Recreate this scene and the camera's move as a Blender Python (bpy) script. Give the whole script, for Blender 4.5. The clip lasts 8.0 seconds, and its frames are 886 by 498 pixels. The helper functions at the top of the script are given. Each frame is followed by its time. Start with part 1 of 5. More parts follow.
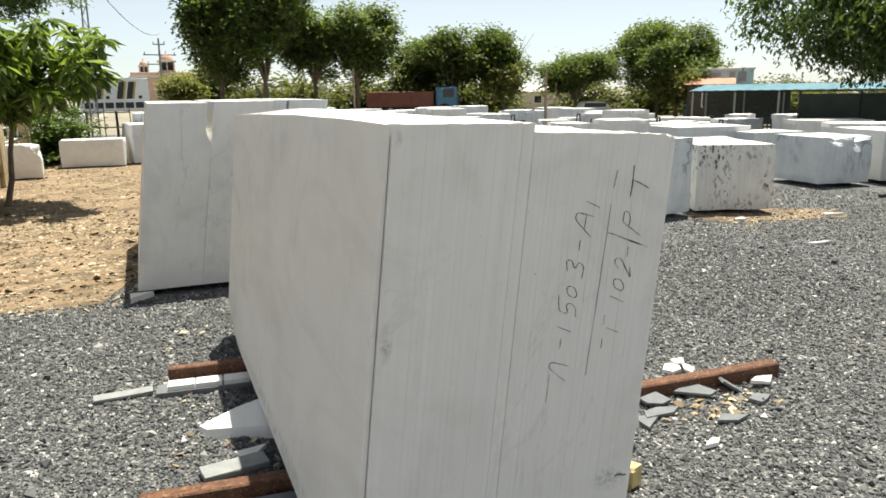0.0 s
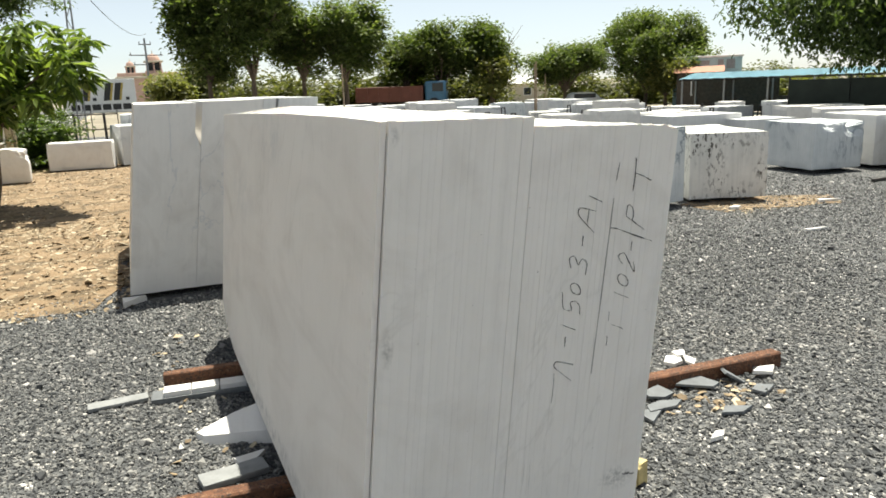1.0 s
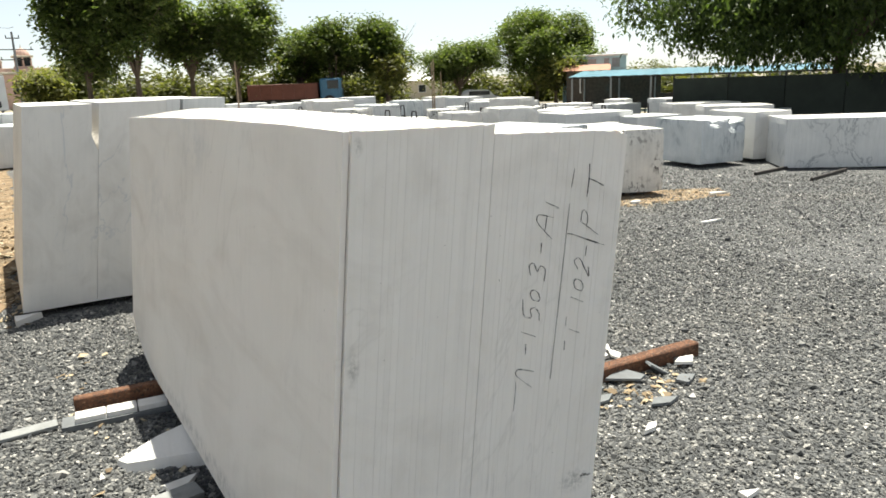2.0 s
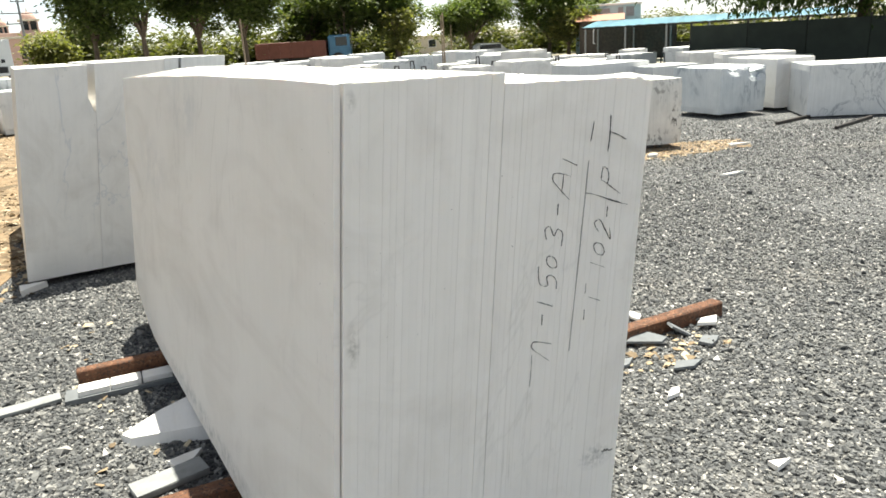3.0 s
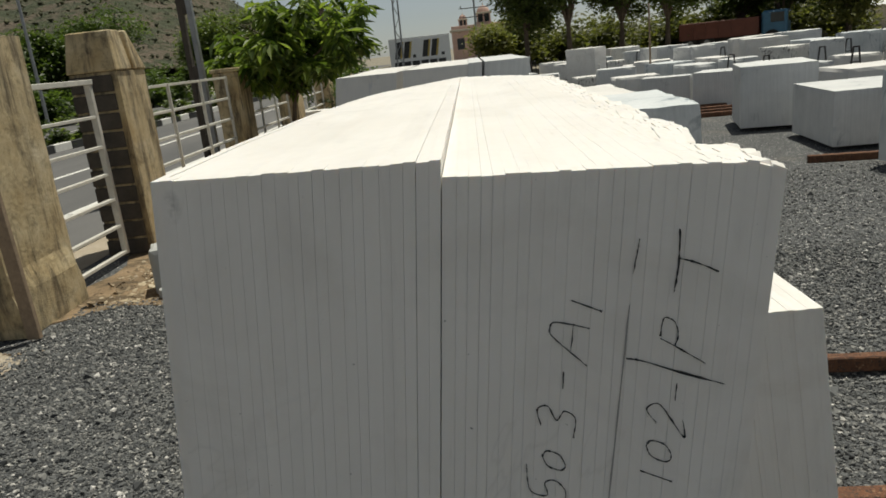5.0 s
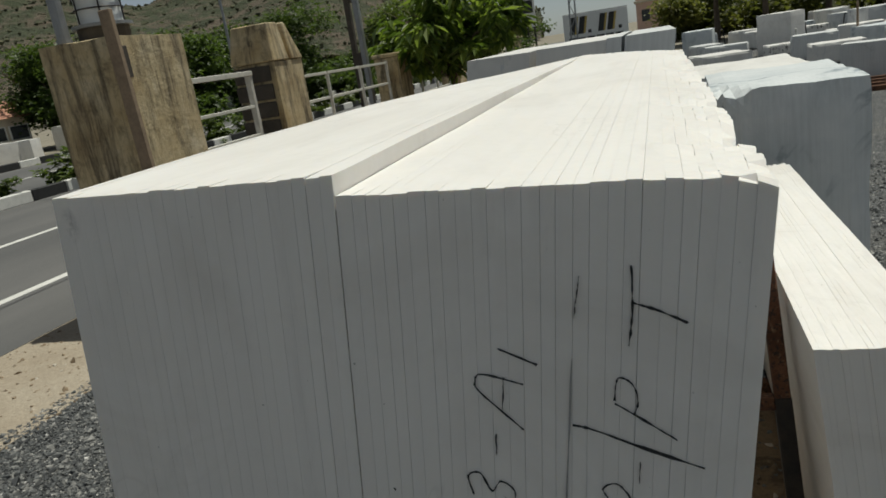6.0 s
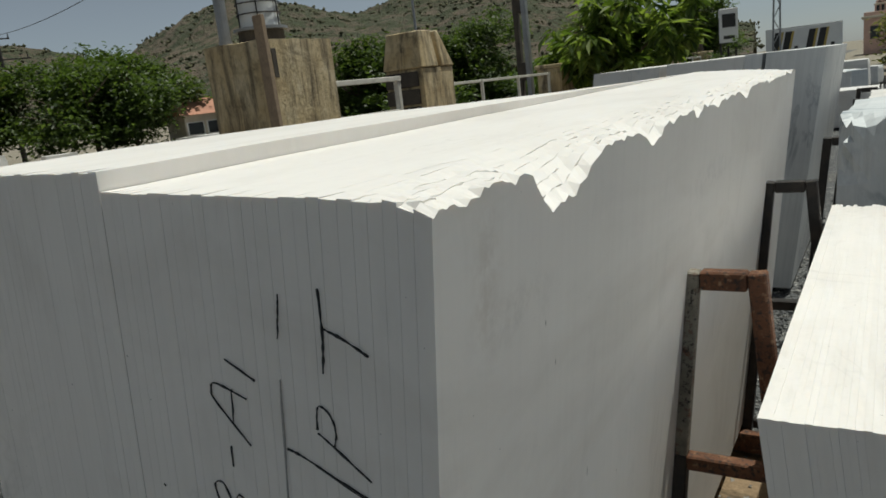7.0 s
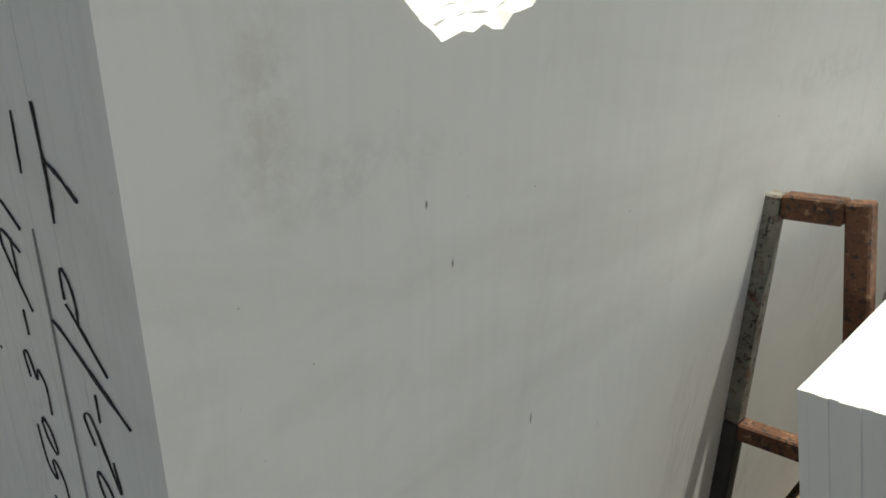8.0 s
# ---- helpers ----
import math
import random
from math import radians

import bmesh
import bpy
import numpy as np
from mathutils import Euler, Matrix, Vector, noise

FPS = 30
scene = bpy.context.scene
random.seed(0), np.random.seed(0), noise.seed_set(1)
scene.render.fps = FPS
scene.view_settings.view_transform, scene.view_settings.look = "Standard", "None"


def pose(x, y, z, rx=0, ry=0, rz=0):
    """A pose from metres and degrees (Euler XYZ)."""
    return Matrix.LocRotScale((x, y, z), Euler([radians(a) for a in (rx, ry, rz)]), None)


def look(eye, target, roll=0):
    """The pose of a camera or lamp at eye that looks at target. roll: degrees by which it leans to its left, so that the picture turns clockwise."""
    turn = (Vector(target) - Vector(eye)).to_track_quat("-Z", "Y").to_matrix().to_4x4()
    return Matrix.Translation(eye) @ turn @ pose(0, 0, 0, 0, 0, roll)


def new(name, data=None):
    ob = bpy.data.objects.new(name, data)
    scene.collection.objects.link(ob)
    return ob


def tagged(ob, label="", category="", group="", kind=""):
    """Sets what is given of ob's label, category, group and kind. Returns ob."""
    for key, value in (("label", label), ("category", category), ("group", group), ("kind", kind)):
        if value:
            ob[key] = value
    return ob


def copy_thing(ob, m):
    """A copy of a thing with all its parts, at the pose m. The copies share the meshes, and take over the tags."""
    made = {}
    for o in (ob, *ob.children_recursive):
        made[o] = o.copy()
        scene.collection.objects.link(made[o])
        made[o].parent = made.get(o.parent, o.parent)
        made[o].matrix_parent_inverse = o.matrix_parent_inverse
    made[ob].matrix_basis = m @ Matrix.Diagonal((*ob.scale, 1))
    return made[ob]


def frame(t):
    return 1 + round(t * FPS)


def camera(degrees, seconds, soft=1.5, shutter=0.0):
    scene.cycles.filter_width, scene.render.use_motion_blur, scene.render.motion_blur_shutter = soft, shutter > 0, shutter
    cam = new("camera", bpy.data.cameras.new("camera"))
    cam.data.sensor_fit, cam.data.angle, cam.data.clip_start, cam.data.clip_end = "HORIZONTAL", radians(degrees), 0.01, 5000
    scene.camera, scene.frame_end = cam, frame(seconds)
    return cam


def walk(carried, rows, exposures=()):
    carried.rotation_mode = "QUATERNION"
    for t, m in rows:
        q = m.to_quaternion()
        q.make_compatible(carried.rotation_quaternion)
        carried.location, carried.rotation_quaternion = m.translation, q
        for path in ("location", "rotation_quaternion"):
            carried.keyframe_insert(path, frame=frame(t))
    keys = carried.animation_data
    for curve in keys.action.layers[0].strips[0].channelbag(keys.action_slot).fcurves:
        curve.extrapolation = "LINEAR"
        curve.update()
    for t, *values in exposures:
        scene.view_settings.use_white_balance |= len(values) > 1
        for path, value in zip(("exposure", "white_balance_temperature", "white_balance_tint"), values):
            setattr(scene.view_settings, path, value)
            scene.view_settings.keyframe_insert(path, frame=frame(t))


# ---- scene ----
cam = camera(63.2, 8.0, 1.7)
PATH = [
    (0, (0.122, -0.292, 1.712), (0.863, 1.516, 1.283), -0.9),
    (0.5, (0.148, -0.261, 1.722), (0.851, 1.563, 1.299), -1.2),
    (1, (0.127, -0.228, 1.715), (0.884, 1.569, 1.270), -2.2),
    (1.5, (0.037, -0.154, 1.737), (0.973, 1.566, 1.332), 0.0),
    (1.7, (-0.006, -0.119, 1.749), (0.968, 1.577, 1.330), -1.2),
    (2.8, (0.006, -0.007, 1.734), (1.006, 1.628, 1.161), -2.5),
    (3, (0.107, 0.058, 1.722), (1.059, 1.720, 1.147), -3.5),
    (3.5, (0.363, 0.210, 1.756), (1.022, 2.016, 1.205), -5.4),
    (4, (0.644, 0.335, 1.770), (1.106, 2.227, 1.319), -6.7),
    (4.5, (0.947, 0.440, 1.775), (1.209, 2.366, 1.301), -7.4),
    (5, (1.236, 0.485, 1.776), (1.117, 2.410, 1.246), -6.3),
    (5.2, (1.318, 0.521, 1.765), (1.084, 2.432, 1.223), -7.0),
    (6.3, (1.707, 0.835, 1.720), (0.939, 2.609, 1.207), -9.2),
    (6.5, (1.812, 0.884, 1.691), (0.931, 2.606, 1.183), -9.0),
    (7, (2.063, 1.000, 1.670), (1.012, 2.645, 1.240), -6.8),
    (7.3, (2.145, 1.104, 1.599), (0.923, 2.658, 1.304), -5.4),
    (7.5, (2.154, 1.205, 1.549), (0.866, 2.684, 1.159), -6.8),
    (7.8, (2.157, 1.331, 1.523), (0.787, 2.693, 1.006), -3.8),
    (8, (2.164, 1.393, 1.513), (0.787, 2.714, 0.913), -3.8),
]
EXPOSURES = [(0, 0.7, 7460, 5), (1.5, 0.68, 7460, 5), (2.8, 1.08, 7410, 5), (3.0, 1.08, 7410, 5), (3.5, 0.64, 7560, 5), (4.0, 0.14, 7610, 5), (4.5, -0.28, 7660, 5), (5.0, -0.58, 7410, 4), (6.5, -0.85, 7010, 2), (7.0, -0.75, 6960, 2), (7.5, -0.53, 6960, 0), (8.0, -0.19, 7010, 0)]
walk(cam, [(t, look(eye, target, roll)) for t, eye, target, roll in PATH], EXPOSURES)

# ---- light ----
SUN_WAY = Vector((0.21, 0.22, 1.0)).normalized()
world = bpy.data.worlds.new("sky")
scene.world = world
world.use_nodes = True
wn = world.node_tree.nodes
sky = wn.new("ShaderNodeTexSky")
sky.sky_type = "NISHITA"
sky.sun_disc = False
sky.sun_elevation = math.asin(SUN_WAY.z)
sky.sun_rotation = math.atan2(SUN_WAY.x, SUN_WAY.y)
sky.air_density = 0.8
sky.dust_density = 0.35
sky.ozone_density = 1.0
wn["Background"].inputs["Strength"].default_value = 0.092
haze = wn.new("ShaderNodeHueSaturation")
haze.inputs["Saturation"].default_value = 0.52
world.node_tree.links.new(sky.outputs["Color"], haze.inputs["Color"])
way = wn.new("ShaderNodeTexCoord")
split = wn.new("ShaderNodeSeparateXYZ")
world.node_tree.links.new(way.outputs["Generated"], split.inputs[0])
rise = wn.new("ShaderNodeValToRGB")
rise.color_ramp.elements[0].position, rise.color_ramp.elements[0].color = 0.0, (0.92, 0.985, 1.13, 1)
rise.color_ramp.elements[1].position, rise.color_ramp.elements[1].color = 0.45, (1.0, 1.0, 1.0, 1)
world.node_tree.links.new(split.outputs["Z"], rise.inputs["Fac"])
blue_haze = wn.new("ShaderNodeMixRGB")
blue_haze.blend_type = "MULTIPLY"
blue_haze.inputs["Fac"].default_value = 1.0
world.node_tree.links.new(haze.outputs["Color"], blue_haze.inputs["Color1"])
world.node_tree.links.new(rise.outputs["Color"], blue_haze.inputs["Color2"])
world.node_tree.links.new(blue_haze.outputs["Color"], wn["Background"].inputs["Color"])
sun = new("sun", bpy.data.lights.new("sun", "SUN"))
sun.data.energy = 5.8
sun.data.angle = radians(0.53)
sun.data.color = (1.0, 0.997, 0.992)
sun.matrix_world = look(SUN_WAY * 50, (0, 0, 0))


# ---- materials ----
class Nodes:
    """A short way to write a node material."""

    def __init__(self, name, rough=0.6, metal=0.0):
        self.mat = bpy.data.materials.new(name)
        self.mat.use_nodes = True
        self.tree = self.mat.node_tree
        self.out = self.tree.nodes["Principled BSDF"]
        self.out.inputs["Roughness"].default_value = rough
        self.out.inputs["Metallic"].default_value = metal
        self.at = self.add("ShaderNodeTexCoord").outputs["Object"]

    def add(self, kind, **sets):
        node = self.tree.nodes.new(kind)
        for key, value in sets.items():
            if key in node.inputs:
                node.inputs[key].default_value = value
        return node

    def link(self, a, b):
        self.tree.links.new(a, b)

    def scaled(self, x, y, z, source=None, turn=(0, 0, 0)):
        node = self.add("ShaderNodeMapping")
        node.inputs["Scale"].default_value = (x, y, z)
        node.inputs["Rotation"].default_value = turn
        self.link(source or self.at, node.inputs["Vector"])
        return node.outputs["Vector"]

    def moved(self):
        """Object coordinates shifted by each object's own random number."""
        info = self.add("ShaderNodeObjectInfo")
        node = self.add("ShaderNodeVectorMath")
        node.operation = "MULTIPLY_ADD"
        self.link(info.outputs["Random"], node.inputs[0])
        node.inputs[1].default_value = (37.0, 53.0, 71.0)
        self.link(self.at, node.inputs[2])
        return node.outputs["Vector"]

    def noise(self, scale, detail=4.0, rough=0.6, source=None, twist=0.0):
        node = self.add("ShaderNodeTexNoise", Scale=scale, Detail=detail, Roughness=rough, Distortion=twist)
        self.link(source or self.at, node.inputs["Vector"])
        return node.outputs["Fac"]

    def cells(self, scale, source=None, feature="F1"):
        node = self.add("ShaderNodeTexVoronoi", Scale=scale)
        node.feature = feature
        self.link(source or self.at, node.inputs["Vector"])
        return node

    def ramp(self, fac, *stops):
        node = self.add("ShaderNodeValToRGB")
        while len(node.color_ramp.elements) < len(stops):
            node.color_ramp.elements.new(0.5)
        for element, (place, colour) in zip(node.color_ramp.elements, stops):
            element.position = place
            element.color = (*colour, 1) if len(colour) == 3 else colour
        self.link(fac, node.inputs["Fac"])
        return node.outputs["Color"]

    def mix(self, fac, a, b, kind="MIX"):
        node = self.add("ShaderNodeMixRGB")
        node.blend_type = kind
        for socket, value in zip(node.inputs, (fac, a, b)):
            if isinstance(value, bpy.types.NodeSocket):
                self.link(value, socket)
            elif isinstance(value, tuple):
                socket.default_value = (*value, 1)
            else:
                socket.default_value = value
        return node.outputs["Color"]

    def random(self):
        return self.add("ShaderNodeObjectInfo").outputs["Random"]

    def island(self):
        return self.add("ShaderNodeNewGeometry").outputs["Random Per Island"]

    def colour(self, socket):
        self.link(socket, self.out.inputs["Base Color"])
        return self

    def gloss(self, socket):
        self.link(socket, self.out.inputs["Roughness"])
        return self

    def bump(self, fac, strength=0.3, distance=0.01):
        node = self.add("ShaderNodeBump", Strength=strength, Distance=distance)
        self.link(fac, node.inputs["Height"])
        self.link(node.outputs["Normal"], self.out.inputs["Normal"])
        return self


def grey(v):
    return (v, v, v)


PACK_STAINS = (
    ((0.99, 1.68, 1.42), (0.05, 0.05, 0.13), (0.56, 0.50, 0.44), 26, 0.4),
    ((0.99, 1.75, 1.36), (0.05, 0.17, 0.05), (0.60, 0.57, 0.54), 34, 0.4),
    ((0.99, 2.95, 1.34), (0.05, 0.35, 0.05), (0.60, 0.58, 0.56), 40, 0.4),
    ((0.065, 1.566, 0.87), (0.022, 0.04, 0.07), (0.36, 0.35, 0.33), 40, 0.8),
    ((0.055, 1.566, 1.45), (0.018, 0.04, 0.03), (0.40, 0.39, 0.37), 40, 0.8),
    ((0.90, 1.566, 0.36), (0.08, 0.04, 0.05), (0.30, 0.30, 0.29), 46, 0.8),
    ((0.02, 3.2, 1.36), (0.05, 0.35, 0.14), (0.52, 0.53, 0.53), 7, 0.6),
    ((0.02, 4.0, 1.0), (0.05, 0.5, 0.22), (0.58, 0.58, 0.58), 6, 0.5),
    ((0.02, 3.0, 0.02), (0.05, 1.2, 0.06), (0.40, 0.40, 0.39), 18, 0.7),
    ((0.99, 1.848, 1.312), (0.05, 0.0022, 0.006), (0.12, 0.11, 0.10), 0, 0.9),
    ((0.99, 1.886, 1.240), (0.05, 0.0022, 0.006), (0.12, 0.11, 0.10), 0, 0.9),
    ((0.99, 2.039, 0.976), (0.05, 0.0024, 0.012), (0.16, 0.15, 0.14), 0, 0.9),
)


def marble(name, light, shade, vein, vein_scale=1.3, vein_width=0.03, spread=0.5, dirt=0.25, smudge=0.0, own=True):
    n = Nodes(name, 0.55)
    at = n.moved() if own else n.at
    cloud = n.ramp(n.noise(2.2, 5, 0.62, at), (0.35, light), (0.35 + spread, shade))
    warp = n.noise(vein_scale, 6, 0.6, n.scaled(1.0, 1.0, 0.45, at, (0.3, 0.5, 0.2)), 1.6)
    lines = n.ramp(warp, (0.5 - vein_width, grey(0)), (0.5, grey(1)), (0.5 + vein_width, grey(0)))
    gate = n.ramp(n.noise(1.1, 2, 0.5, at), (0.48, grey(0)), (0.62, grey(1)))
    lines = n.mix(1.0, lines, gate, "MULTIPLY")
    tint = n.mix(lines, cloud, vein)
    streak = n.ramp(n.noise(1.0, 4, 0.6, n.scaled(55, 55, 1.6, at)), (0.42, grey(1)), (0.78, grey(1 - dirt)))
    tint = n.mix(1.0, tint, streak, "MULTIPLY")
    if smudge:
        soft = n.ramp(n.noise(1.0, 5, 0.6, n.scaled(3.0, 0.9, 2.6, at), 1.2), (0.48, grey(1)), (0.74, (1 - smudge, 1 - smudge * 1.08, 1 - smudge * 1.18)))
        tint = n.mix(1.0, tint, soft, "MULTIPLY")
        fine = n.ramp(n.noise(1.0, 6, 0.7, n.scaled(11.0, 5.0, 2.2, at), 1.0), (0.56, grey(1)), (0.74, grey(1 - smudge * 0.7)))
        tint = n.mix(1.0, tint, fine, "MULTIPLY")
        drips = n.ramp(n.noise(1.0, 3, 0.6, n.scaled(140, 140, 7.0, at)), (0.62, grey(0)), (0.70, grey(1)))
        where = n.ramp(n.noise(2.6, 3, 0.5, at), (0.60, grey(0)), (0.70, grey(0.45)))
        tint = n.mix(n.mix(1.0, drips, where, "MULTIPLY"), tint, (0.34, 0.33, 0.31))
        specks = n.ramp(n.noise(80, 2, 0.5, at), (0.76, grey(1)), (0.80, grey(0.55)))
        tint = n.mix(1.0, tint, specks, "MULTIPLY")
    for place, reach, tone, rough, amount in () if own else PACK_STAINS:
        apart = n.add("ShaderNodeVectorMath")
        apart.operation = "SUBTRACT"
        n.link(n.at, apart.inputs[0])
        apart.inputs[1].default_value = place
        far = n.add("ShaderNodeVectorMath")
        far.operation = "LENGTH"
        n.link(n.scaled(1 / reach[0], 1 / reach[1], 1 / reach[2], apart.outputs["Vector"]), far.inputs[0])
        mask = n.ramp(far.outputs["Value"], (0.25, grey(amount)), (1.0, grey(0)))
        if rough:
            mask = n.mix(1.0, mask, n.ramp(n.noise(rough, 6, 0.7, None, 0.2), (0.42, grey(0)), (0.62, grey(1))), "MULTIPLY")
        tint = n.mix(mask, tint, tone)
    shift = n.ramp(n.random(), (0.0, grey(0.975)), (1.0, grey(1.0)))
    n.colour(n.mix(1.0, tint, shift, "MULTIPLY"))
    if not own:
        n.out.inputs["Subsurface Weight"].default_value = 0.12
        n.out.inputs["Subsurface Radius"].default_value = (1.0, 0.8, 0.6)
        n.out.inputs["Subsurface Scale"].default_value = 0.012
    n.bump(n.noise(160, 3, 0.6), 0.04, 0.002)
    return n.mat


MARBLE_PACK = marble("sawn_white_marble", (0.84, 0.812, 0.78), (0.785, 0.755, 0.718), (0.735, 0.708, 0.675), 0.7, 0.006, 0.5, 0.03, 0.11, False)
MARBLE = marble("white_marble", (0.80, 0.78, 0.75), (0.70, 0.69, 0.67), (0.60, 0.61, 0.62), 0.8, 0.008, 0.5, 0.035, 0.13)
MARBLE_GREY = marble("grey_white_marble", (0.74, 0.745, 0.74), (0.59, 0.605, 0.605), (0.33, 0.35, 0.37), 1.2, 0.018, 0.45, 0.14)
MARBLE_BLUE = marble("blue_veined_marble", (0.73, 0.755, 0.765), (0.56, 0.605, 0.625), (0.24, 0.29, 0.33), 1.5, 0.035, 0.35, 0.15)


def soiled_marble():
    n = Nodes("soiled_marble", 0.75)
    at = n.moved()
    base = n.ramp(n.noise(3.0, 6, 0.65, at), (0.35, (0.78, 0.765, 0.73)), (0.75, (0.64, 0.63, 0.60)))
    patchy = n.ramp(n.noise(2.0, 3, 0.55, at), (0.42, grey(0)), (0.56, grey(1)))
    marks = n.ramp(n.noise(1.0, 5, 0.7, n.scaled(17, 17, 9, at)), (0.53, grey(0)), (0.58, grey(1)))
    base = n.mix(n.mix(1.0, marks, patchy, "MULTIPLY"), base, (0.10, 0.092, 0.08))
    runs = n.ramp(n.noise(1.0, 5, 0.6, n.scaled(26, 26, 1.4, at)), (0.48, grey(1)), (0.75, grey(0.82)))
    n.colour(n.mix(1.0, base, runs, "MULTIPLY"))
    n.bump(n.noise(30, 5, 0.7), 0.35, 0.01)
    return n.mat


MARBLE_SOILED = soiled_marble()


def rust_steel():
    n = Nodes("rusted_steel", 0.8, 0.15)
    at = n.moved()
    base = n.ramp(n.noise(11, 7, 0.7, at), (0.3, (0.075, 0.032, 0.018)), (0.55, (0.16, 0.068, 0.034)), (0.8, (0.27, 0.13, 0.07)))
    pale = n.ramp(n.noise(48, 6, 0.75, at), (0.56, grey(0)), (0.64, grey(0.8)))
    base = n.mix(pale, base, (0.36, 0.22, 0.13))
    specks = n.ramp(n.noise(75, 5, 0.7, at), (0.52, grey(0)), (0.60, grey(1)))
    n.colour(n.mix(specks, base, (0.045, 0.03, 0.024)))
    n.bump(n.noise(70, 6, 0.75), 0.8, 0.006)
    return n.mat


def worn_paint_steel():
    n = Nodes("worn_painted_steel", 0.75, 0.05)
    at = n.moved()
    paint = n.ramp(n.noise(14, 6, 0.7, at), (0.35, (0.14, 0.125, 0.10)), (0.65, (0.27, 0.25, 0.205)))
    flake = n.ramp(n.noise(30, 7, 0.72, at), (0.54, grey(0)), (0.62, grey(1)))
    base = n.mix(flake, paint, n.ramp(n.noise(40, 4, 0.6, at), (0.3, (0.09, 0.04, 0.025)), (0.8, (0.22, 0.11, 0.07))))
    pits = n.ramp(n.noise(85, 4, 0.7, at), (0.57, grey(0)), (0.63, grey(1)))
    n.colour(n.mix(pits, base, (0.03, 0.026, 0.022)))
    n.bump(n.noise(60, 6, 0.75), 0.8, 0.005)
    return n.mat


def dark_steel():
    n = Nodes("near_black_steel", 0.55, 0.2)
    n.colour(n.ramp(n.noise(18, 5, 0.65, n.moved()), (0.35, grey(0.018)), (0.75, (0.055, 0.042, 0.036))))
    n.bump(n.noise(60, 3, 0.6), 0.3, 0.003)
    return n.mat


def gravel_ground():
    n = Nodes("gravel_ground", 0.9)
    big = n.cells(62, n.scaled(1, 1, 0.6))
    tone = n.add("ShaderNodeSeparateColor")
    n.link(big.outputs["Color"], tone.inputs[0])
    stones = n.ramp(tone.outputs[0], (0.0, (0.058, 0.062, 0.066)), (0.6, (0.13, 0.135, 0.14)), (0.93, (0.21, 0.21, 0.205)), (0.97, (0.55, 0.54, 0.51)))
    # Stone colour darkens towards each cell's rim, painting the shade in the gaps.
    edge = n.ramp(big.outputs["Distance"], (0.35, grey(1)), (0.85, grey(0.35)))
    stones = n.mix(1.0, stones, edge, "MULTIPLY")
    dust = n.ramp(n.noise(0.5, 5, 0.65), (0.56, grey(0)), (0.8, grey(0.55)))
    n.colour(n.mix(dust, stones, (0.24, 0.21, 0.17)))
    n.bump(big.outputs["Distance"], 0.8, 0.02).out.inputs["Roughness"].default_value = 0.9
    return n.mat


def stone_bits(name, *stops):
    n = Nodes(name, 0.85)
    tint = n.ramp(n.island(), *stops)
    n.colour(n.mix(1.0, tint, n.ramp(n.noise(60, 3, 0.6), (0.3, grey(0.8)), (0.7, grey(1))), "MULTIPLY"))
    n.bump(n.noise(150, 3, 0.6), 0.3, 0.003)
    return n.mat


def earth(name, a, b, c, scale=1.2, clump=False):
    n = Nodes(name, 0.95)
    base = n.ramp(n.noise(scale, 7, 0.65), (0.3, a), (0.55, b), (0.75, c))
    if clump:
        tufts = n.ramp(n.noise(1.0, 6, 0.72, n.scaled(2.2, 3.6, 1), 0.5), (0.50, grey(0)), (0.58, grey(0.85)))
        base = n.mix(tufts, base, (0.10, 0.072, 0.042))
    grit = n.ramp(n.noise(70, 4, 0.7), (0.35, grey(0.7)), (0.65, grey(1.0)))
    n.colour(n.mix(1.0, base, grit, "MULTIPLY"))
    n.bump(n.noise(25, 6, 0.7), 0.6, 0.03)
    return n.mat


def asphalt():
    n = Nodes("asphalt", 0.85)
    base = n.ramp(n.noise(0.4, 5, 0.6, n.scaled(1, 0.15, 1)), (0.35, grey(0.10)), (0.7, (0.17, 0.165, 0.16)))
    n.colour(n.mix(1.0, base, n.ramp(n.noise(160, 3, 0.6), (0.3, grey(0.75)), (0.7, grey(1.0))), "MULTIPLY"))
    n.bump(n.noise(180, 3, 0.6), 0.3, 0.004)
    return n.mat


def stained_concrete():
    n = Nodes("stained_concrete", 0.9)
    at = n.moved()
    base = n.ramp(n.noise(3.0, 6, 0.65, at), (0.3, (0.46, 0.34, 0.18)), (0.55, (0.58, 0.47, 0.29)), (0.8, (0.66, 0.58, 0.43)))
    runs = n.ramp(n.noise(1.0, 7, 0.72, n.scaled(9.0, 9.0, 1.1, at), 0.35), (0.47, grey(0)), (0.62, grey(0.85)))
    base = n.mix(runs, base, (0.115, 0.09, 0.06))
    blots = n.ramp(n.noise(5.5, 8, 0.75, at, 0.2), (0.52, grey(1)), (0.68, grey(0.45)))
    base = n.mix(1.0, base, blots, "MULTIPLY")
    pits = n.ramp(n.noise(26, 6, 0.75, at), (0.55, grey(1)), (0.68, grey(0.6)))
    n.colour(n.mix(1.0, base, pits, "MULTIPLY"))
    n.bump(n.noise(12, 8, 0.75), 0.7, 0.03)
    return n.mat


def plain(name, colour, rough=0.6, metal=0.0, vary=0.15, scale=8.0):
    n = Nodes(name, rough, metal)
    low = tuple(c * (1 - vary) for c in colour)
    n.colour(n.ramp(n.noise(scale, 5, 0.65, n.moved()), (0.3, low), (0.7, colour)))
    n.bump(n.noise(60, 3, 0.6), 0.15, 0.003)
    return n.mat


